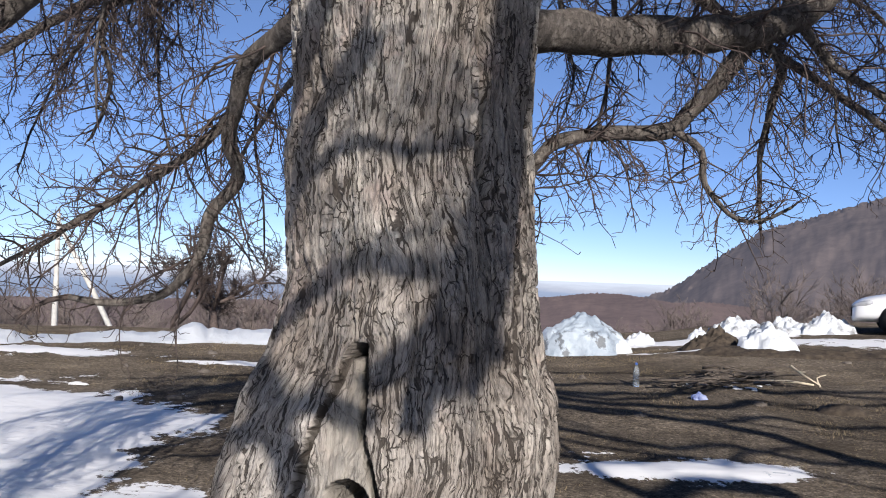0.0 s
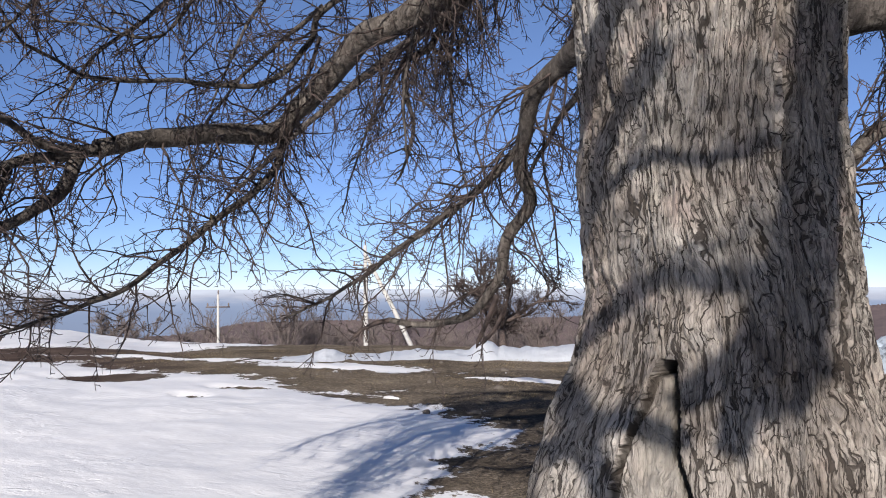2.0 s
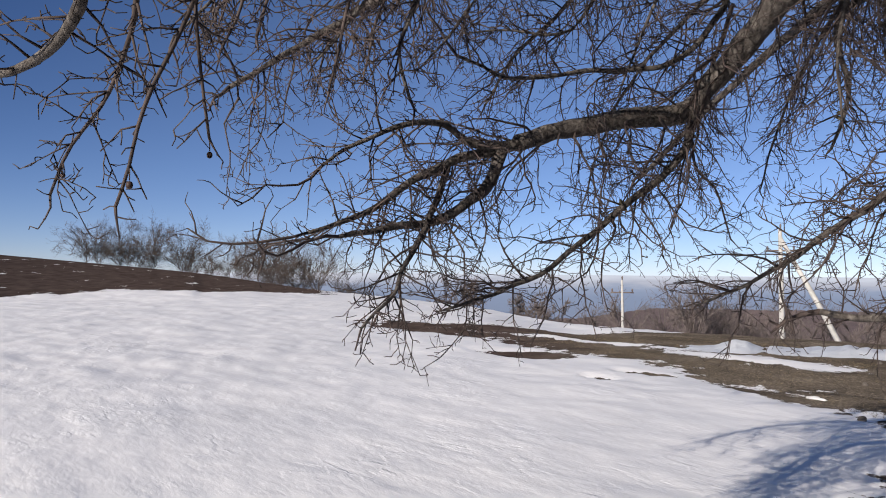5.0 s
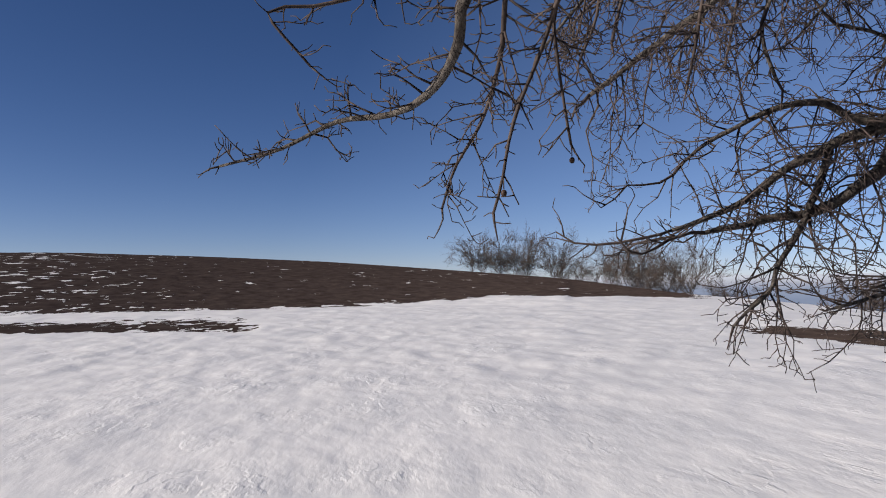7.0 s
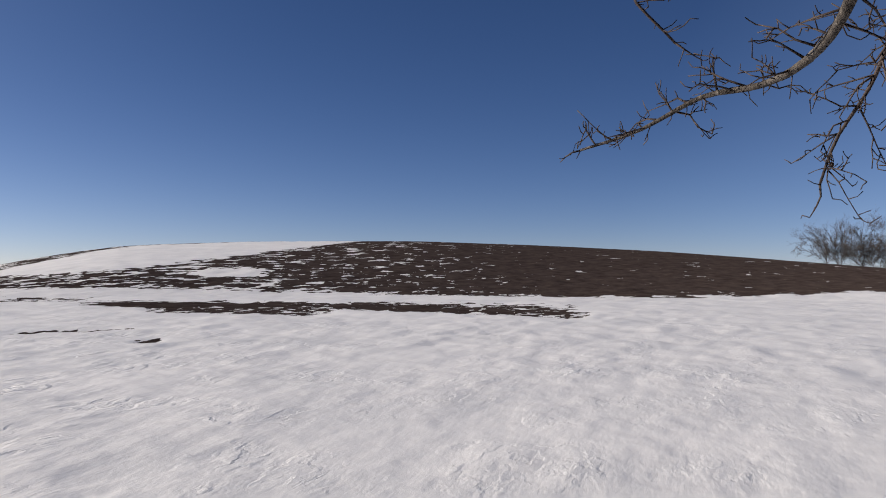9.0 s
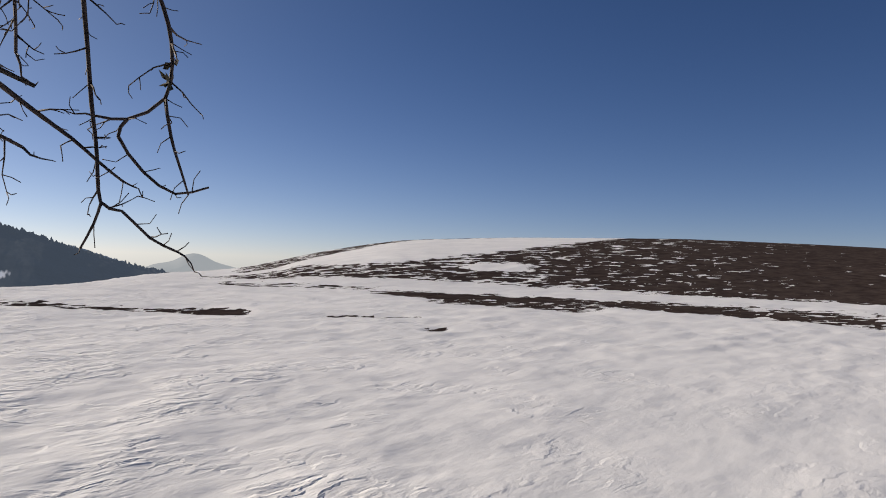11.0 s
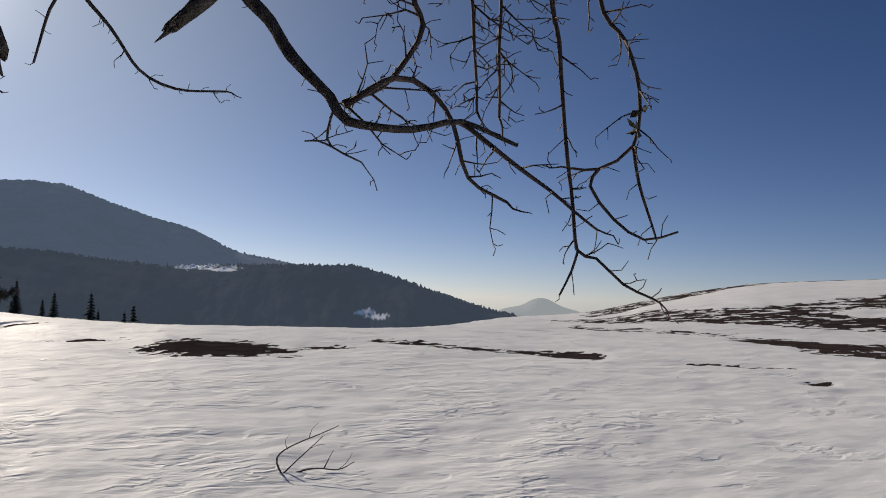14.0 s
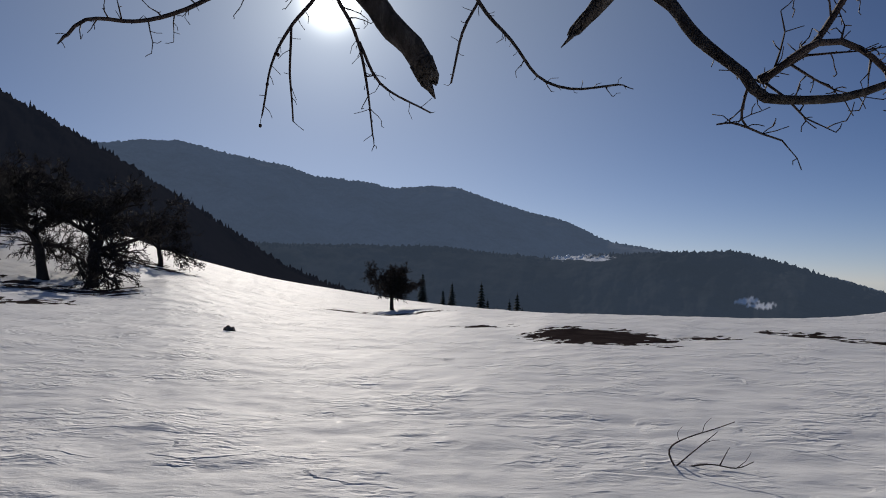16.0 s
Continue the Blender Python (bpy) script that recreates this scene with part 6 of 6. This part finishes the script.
# ---- the parked car ----
def build_car():
    paint = simple("white_paint", (0.60, 0.61, 0.63), (0.66, 0.67, 0.68), 0.6, 0.25, spec=0.6)
    black = simple("black_rubber", (0.012, 0.012, 0.012), (0.030, 0.030, 0.030), 8, 0.8)
    alloy = simple("alloy", (0.35, 0.35, 0.36), (0.5, 0.5, 0.5), 3, 0.35, spec=0.7)
    glass, n, l, gb = material("car_glass", 0.05, 0.6)
    l.new(ramp(n, l, noise_of(n, l, 1.0), ((0.3, (0.010, 0.012, 0.014)), (0.7, (0.020, 0.022, 0.025)))), gb.inputs["Base Color"])
    lens, n, l, lb = material("headlight_lens", 0.08, 0.7)
    l.new(ramp(n, l, noise_of(n, l, 8.0), ((0.3, (0.25, 0.26, 0.28)), (0.7, (0.5, 0.51, 0.53)))), lb.inputs["Base Color"])
    x, y, _ = at_bearing(-29.7, 22.1)
    car = empty("car", (x, y, at_bearing(-29.7, 21.3)[2]))
    car.rotation_euler = (0, 0, radians(-27))
    # side outline from nose to tail, along x
    xs = np.array((-0.98, -0.94, -0.80, -0.45, 0.05, 0.45, 0.95, 1.6, 2.3, 2.85, 3.25, 3.38))
    top = np.array((0.58, 0.74, 0.86, 0.96, 1.04, 1.28, 1.58, 1.64, 1.60, 1.42, 1.08, 0.7))
    half = np.array((0.62, 0.78, 0.86, 0.90, 0.91, 0.91, 0.91, 0.91, 0.91, 0.90, 0.86, 0.76))
    v, f = [], []
    ring = ((1.0, 0.0), (1.02, 0.35), (1.0, 0.62), (0.96, 0.82), (0.80, 0.97), (0.4, 1.0), (-0.4, 1.0), (-0.80, 0.97), (-0.96, 0.82), (-1.0, 0.62), (-1.02, 0.35), (-1.0, 0.0))
    for px, pt, ph in zip(xs, top, half):
        low = 0.26
        for s, q in ring:
            zz = low + (pt - low) * q
            tuck = 1 - 0.22 * max(0.0, (zz - 1.0) / 0.6)
            v.append((px, s * ph * tuck, zz))
    k = len(ring)
    for i in range(len(xs) - 1):
        f += [(i * k + j, i * k + (j + 1) % k, (i + 1) * k + (j + 1) % k, (i + 1) * k + j) for j in range(k)]
    f += [tuple(reversed(range(k))), tuple((len(xs) - 1) * k + j for j in range(k))]
    body = mesh_object("body", v, f, paint, car)
    bev = body.modifiers.new("soft", "SUBSURF")
    bev.levels = bev.render_levels = 2

    def cylinder(name, cx, cy, cz, r, depth, mat, parent, seg=28):
        bm = bmesh.new()
        bmesh.ops.create_cone(bm, cap_ends=True, segments=seg, radius1=r, radius2=r, depth=depth, matrix=pose(cx, cy, cz, 90))
        bmesh.ops.bevel(bm, geom=[e for e in bm.edges if e.calc_face_angle(0) > 1], offset=min(0.02, r * 0.1), segments=2, affect="EDGES")
        return part(name, bm, mat, parent)

    for wx in (0.0, 2.55):
        for wy in (-0.82, 0.82):
            out = 1 if wy > 0 else -1
            cylinder("wheel_arch", wx, wy + out * 0.07, 0.36, 0.41, 0.06, black, car)
            wheel = cylinder("wheel", wx, wy + out * 0.04, 0.35, 0.35, 0.22, black, car)
            rim = cylinder("rim", wx, wy + out * 0.135, 0.35, 0.235, 0.05, alloy, wheel)
            rim.parent = wheel
            for a in range(5):
                bm = bmesh.new()
                ca, sa = math.cos(a * 1.2566), math.sin(a * 1.2566)
                bmesh.ops.create_cone(bm, cap_ends=True, segments=10, radius1=0.055, radius2=0.055, depth=0.02, matrix=pose(wx + ca * 0.145, wy + out * 0.158, 0.35 + sa * 0.145, 90))
                part("spoke_gap", bm, black, wheel)
    for s in (-1, 1):
        bm = bmesh.new()
        bmesh.ops.create_uvsphere(bm, u_segments=16, v_segments=10, radius=1, matrix=pose(-0.74, s * 0.755, 0.72, 0, -14, s * 22) @ Matrix.Diagonal((0.26, 0.10, 0.085, 1)))
        part("headlight", bm, lens, car, "clear glass headlight")
        bm = bmesh.new()
        bmesh.ops.create_cube(bm, size=1, matrix=pose(1.45, s * 0.80, 1.30, -s * 17, 0, 0) @ Matrix.Diagonal((1.7, 0.03, 0.34, 1)))
        bmesh.ops.bevel(bm, geom=bm.edges[:], offset=0.012, segments=2, affect="EDGES")
        part("side_window", bm, glass, car)
        bm = bmesh.new()
        bmesh.ops.create_uvsphere(bm, u_segments=12, v_segments=8, radius=1, matrix=pose(0.62, s * 0.99, 1.12) @ Matrix.Diagonal((0.10, 0.12, 0.08, 1)))
        part("side_mirror", bm, paint, car)
    bm = bmesh.new()
    bmesh.ops.create_cube(bm, size=1, matrix=pose(0.63, 0, 1.37, 0, -52, 0) @ Matrix.Diagonal((0.62, 1.40, 0.03, 1)))
    part("windscreen", bm, glass, car)
    bm = bmesh.new()
    bmesh.ops.create_cube(bm, size=1, matrix=pose(-0.97, 0, 0.52) @ Matrix.Diagonal((0.05, 0.9, 0.22, 1)))
    part("grille", bm, black, car)
    return tagged(car, "white hatchback parked at the edge of the snowy track", "car")


build_car()


# ---- litter, sticks and stones ----
def build_bottle():
    clear, n, l, b = material("clear_plastic", 0.12, 0.5)
    b.inputs["Transmission Weight"].default_value = 0.85
    b.inputs["IOR"].default_value = 1.2
    l.new(ramp(n, l, noise_of(n, l, 9.0), ((0.3, (0.72, 0.82, 0.92)), (0.7, (0.85, 0.92, 0.97)))), b.inputs["Base Color"])
    cap = simple("blue_cap", (0.05, 0.12, 0.4), (0.08, 0.16, 0.5), 20, 0.5)
    x, y = 2.62, 11.05
    ob = empty("plastic_bottle", (x, y, ground_at(x, y)))
    prof = ((0.042, 0.0), (0.048, 0.012), (0.048, 0.10), (0.045, 0.115), (0.048, 0.13), (0.048, 0.21), (0.040, 0.26), (0.018, 0.305), (0.015, 0.33))
    v, f, k = [], [], 16
    for r, z in prof:
        v += [(r * math.cos(2 * math.pi * j / k), r * math.sin(2 * math.pi * j / k), z) for j in range(k)]
    for i in range(len(prof) - 1):
        f += [(i * k + j, i * k + (j + 1) % k, (i + 1) * k + (j + 1) % k, (i + 1) * k + j) for j in range(k)]
    f.append(tuple(reversed(range(k))))
    mesh_object("bottle", v, f, clear, ob)
    bm = bmesh.new()
    bmesh.ops.create_cone(bm, cap_ends=True, segments=14, radius1=0.019, radius2=0.018, depth=0.03, matrix=pose(0, 0, 0.34))
    part("cap", bm, cap, ob, "blue screw cap")
    tagged(ob, "clear plastic bottle standing on bare earth", "bottle")


build_bottle()
rng = np.random.default_rng(12)


def stick(name, label, a, b, r, mat=DEAD_WOOD, forks=2, group=""):
    line = curve_through((a, ((a[0] + b[0]) / 2 + rng.normal() * 0.06, (a[1] + b[1]) / 2 + rng.normal() * 0.06, (a[2] + b[2]) / 2 + abs(rng.normal()) * 0.02), b), 0.12)
    t = Tubes()
    t.add(line, np.linspace(r, r * 0.55, len(line)), 6)
    ln = np.linalg.norm(line[-1] - line[0])
    for k in range(forks):
        i = int(rng.uniform(0.3, 0.9) * (len(line) - 1))
        w = unit(line[-1] - line[0] + rng.normal(size=3) * 0.5 * ln * np.array((1, 1, 0.3)))
        t.add((line[i], line[i] + w * ln * 0.14, line[i] + w * ln * 0.25 + np.array((0, 0, 0.02))), (r * 0.6, r * 0.45, r * 0.3), 5)
    ob = t.make(name, mat)
    return tagged(ob, label, "stick", group)


for k in range(44):
    cx, cy = 3.95 + rng.normal() * 0.46, 11.1 + rng.normal() * 0.30
    a = rng.normal() * 0.8
    ln = rng.uniform(0.25, 1.0)
    g = ground_at(cx, cy) + rng.uniform(0.01, 0.15)
    stick("stick", "broken grey branch in a pile of sticks", (cx - ln / 2, cy - a * ln / 2, g), (cx + ln / 2, cy + a * ln / 2, g + 0.03), rng.uniform(0.008, 0.024), group="pile of sticks")
pale = simple("pale_wood", (0.42, 0.36, 0.26), (0.62, 0.55, 0.42), 12, 0.8)
g = ground_at(5.0, 10.8)
stick("stick", "pale barked log lying on earth", (4.4, 11.0, g + 0.05), (5.1, 10.75, g + 0.06), 0.028, pale, 0)
stick("stick", "pale slanting stripped branch", (4.88, 11.0, g + 0.30), (5.22, 10.8, g + 0.05), 0.017, pale, 1)
stick("stick", "pale stripped branch propped up", (5.22, 10.8, g + 0.03), (5.32, 10.85, g + 0.20), 0.014, pale, 0)


def crumpled(name, label, x, y, size, mat, seed, flat=0.5, category="litter"):
    bm = bmesh.new()
    bmesh.ops.create_icosphere(bm, subdivisions=3, radius=1)
    for v in bm.verts:
        d = 1 + 0.45 * noise.noise(v.co * 1.6 + Vector((seed, 0, 0))) + 0.25 * noise.noise(v.co * 4 + Vector((0, seed, 0)))
        v.co = Vector((v.co.x * size[0], v.co.y * size[1], max(v.co.z * flat * size[2], -0.2 * size[2]))) * d
    ob = part(name, bm, mat, None, "", False)
    ob.location = (x, y, ground_at(x, y) + 0.15 * size[2])
    return tagged(ob, label, category)


BAG = simple("blue_white_film", (0.08, 0.12, 0.34), (0.34, 0.38, 0.52), 14, 0.3, spec=0.5)
PAPER = simple("white_litter", (0.55, 0.55, 0.55), (0.8, 0.8, 0.8), 9, 0.6)
crumpled("plastic_bag", "crumpled blue and white plastic bag on earth", 3.2, 9.95, (0.10, 0.07, 0.10), BAG, 1.0, 0.8, "bag")
for k in range(14):
    crumpled("paper_scrap", "small white scrap of litter among sticks", 3.9 + rng.normal() * 0.35, 10.9 + rng.normal() * 0.25, (rng.uniform(0.03, 0.09), 0.05, 0.03), PAPER, k * 1.7)
crumpled("paper_scrap", "small dark and white scrap on dead grass", -5.05, 9.55, (0.13, 0.06, 0.06), PAPER, 8.8)
crumpled("stone", "dark stone lying on snow", 6.55, -18.2, (0.16, 0.14, 0.16), STONE, 3.3, 0.9, "stone")
for k in range(16):
    crumpled("stone", "small dark clod on the bare earth", rng.uniform(-7, -2.8) if k % 2 else rng.uniform(1.5, 7), rng.uniform(8.5, 15), (rng.uniform(0.04, 0.10), 0.06, 0.06), STONE, k * 2.3, 0.8, "stone")


def build_snow_twig():
    t = Tubes()
    x, y = -1.22, -6.66
    z = ground_at(x, y) + 0.05
    for pts, r in ((((0.0, 0.0, 0), (0.05, 0.02, 0.10), (0.03, 0.02, 0.17), (-0.09, 0.03, 0.24), (-0.30, 0.05, 0.32), (-0.43, 0.08, 0.38)), 0.0085),
                   (((0.0, 0.0, 0), (-0.10, 0.02, 0.10), (-0.20, 0.05, 0.20), (-0.30, 0.08, 0.30)), 0.0075),
                   (((0.05, 0.02, -0.03), (-0.12, 0.0, 0.01), (-0.28, 0.0, 0.03), (-0.45, 0.05, 0.02), (-0.60, 0.0, 0.06)), 0.009),
                   (((-0.34, 0.0, 0.02), (-0.38, 0.0, 0.10), (-0.41, 0.02, 0.17)), 0.006),
                   (((-0.08, 0.0, -0.01), (-0.20, -0.12, 0.0), (-0.42, -0.20, -0.01)), 0.004),
                   (((-0.20, 0.03, 0.28), (-0.22, 0.03, 0.35), (-0.27, 0.04, 0.40)), 0.003), (((-0.20, 0.05, 0.20), (-0.28, 0.02, 0.22), (-0.34, 0.0, 0.22)), 0.003),
                   (((-0.45, 0.05, 0.02), (-0.52, 0.06, 0.08), (-0.56, 0.06, 0.15)), 0.0035), (((-0.03, 0.02, 0.20), (-0.01, 0.02, 0.27), (-0.05, 0.02, 0.32)), 0.003)):
        line = curve_through(pts, 0.04)
        t.add(line, np.linspace(r, r * 0.4, len(line)), 5)
    ob = t.make("fallen_branch", TWIG)
    ob.location = (x + 0.05, y, z)
    tagged(ob, "forked dry twig stuck in the snow", "twig")


build_snow_twig()


# ---- dry grass on the bare earth ----
def build_grass():
    straw = simple("dry_grass", (0.085, 0.066, 0.042), (0.25, 0.20, 0.125), 5, 0.95)
    r2 = np.random.default_rng(5)
    n = 110000
    x, y = r2.uniform(-16, 9, n), r2.uniform(4.2, 17, n)
    ok = (inside_by(BARE, x, y) > 0.15) & (np.hypot(x - TX, y - TY) > 1.0)
    s, _ = snow_amount(x, y)
    x, y = x[ok & (s < -0.15)], y[ok & (s < -0.15)]
    z = ground_plain(x, y)
    v, f = [], []
    for a, b, c in zip(x.tolist(), y.tolist(), z.tolist()):
        th, h, w = r2.uniform(0, 6.28), r2.uniform(0.010, 0.05) * (0.35 + 1.6 * max(0.0, noise.noise((a * 1.3, b * 1.3, 2.0)))), r2.uniform(0.002, 0.007)
        lx, ly = r2.normal() * 0.035, r2.normal() * 0.035
        k = len(v)
        dx, dy = math.cos(th) * w, math.sin(th) * w
        v += [(a - dx, b - dy, c - 0.01), (a + dx, b + dy, c - 0.01), (a + lx, b + ly, c + h)]
        f.append((k, k + 1, k + 2))
    tagged(mesh_object("grass", v, f, straw, None, False), "short trampled dry winter grass on bare earth", "grass", kind="stuff")


build_grass()
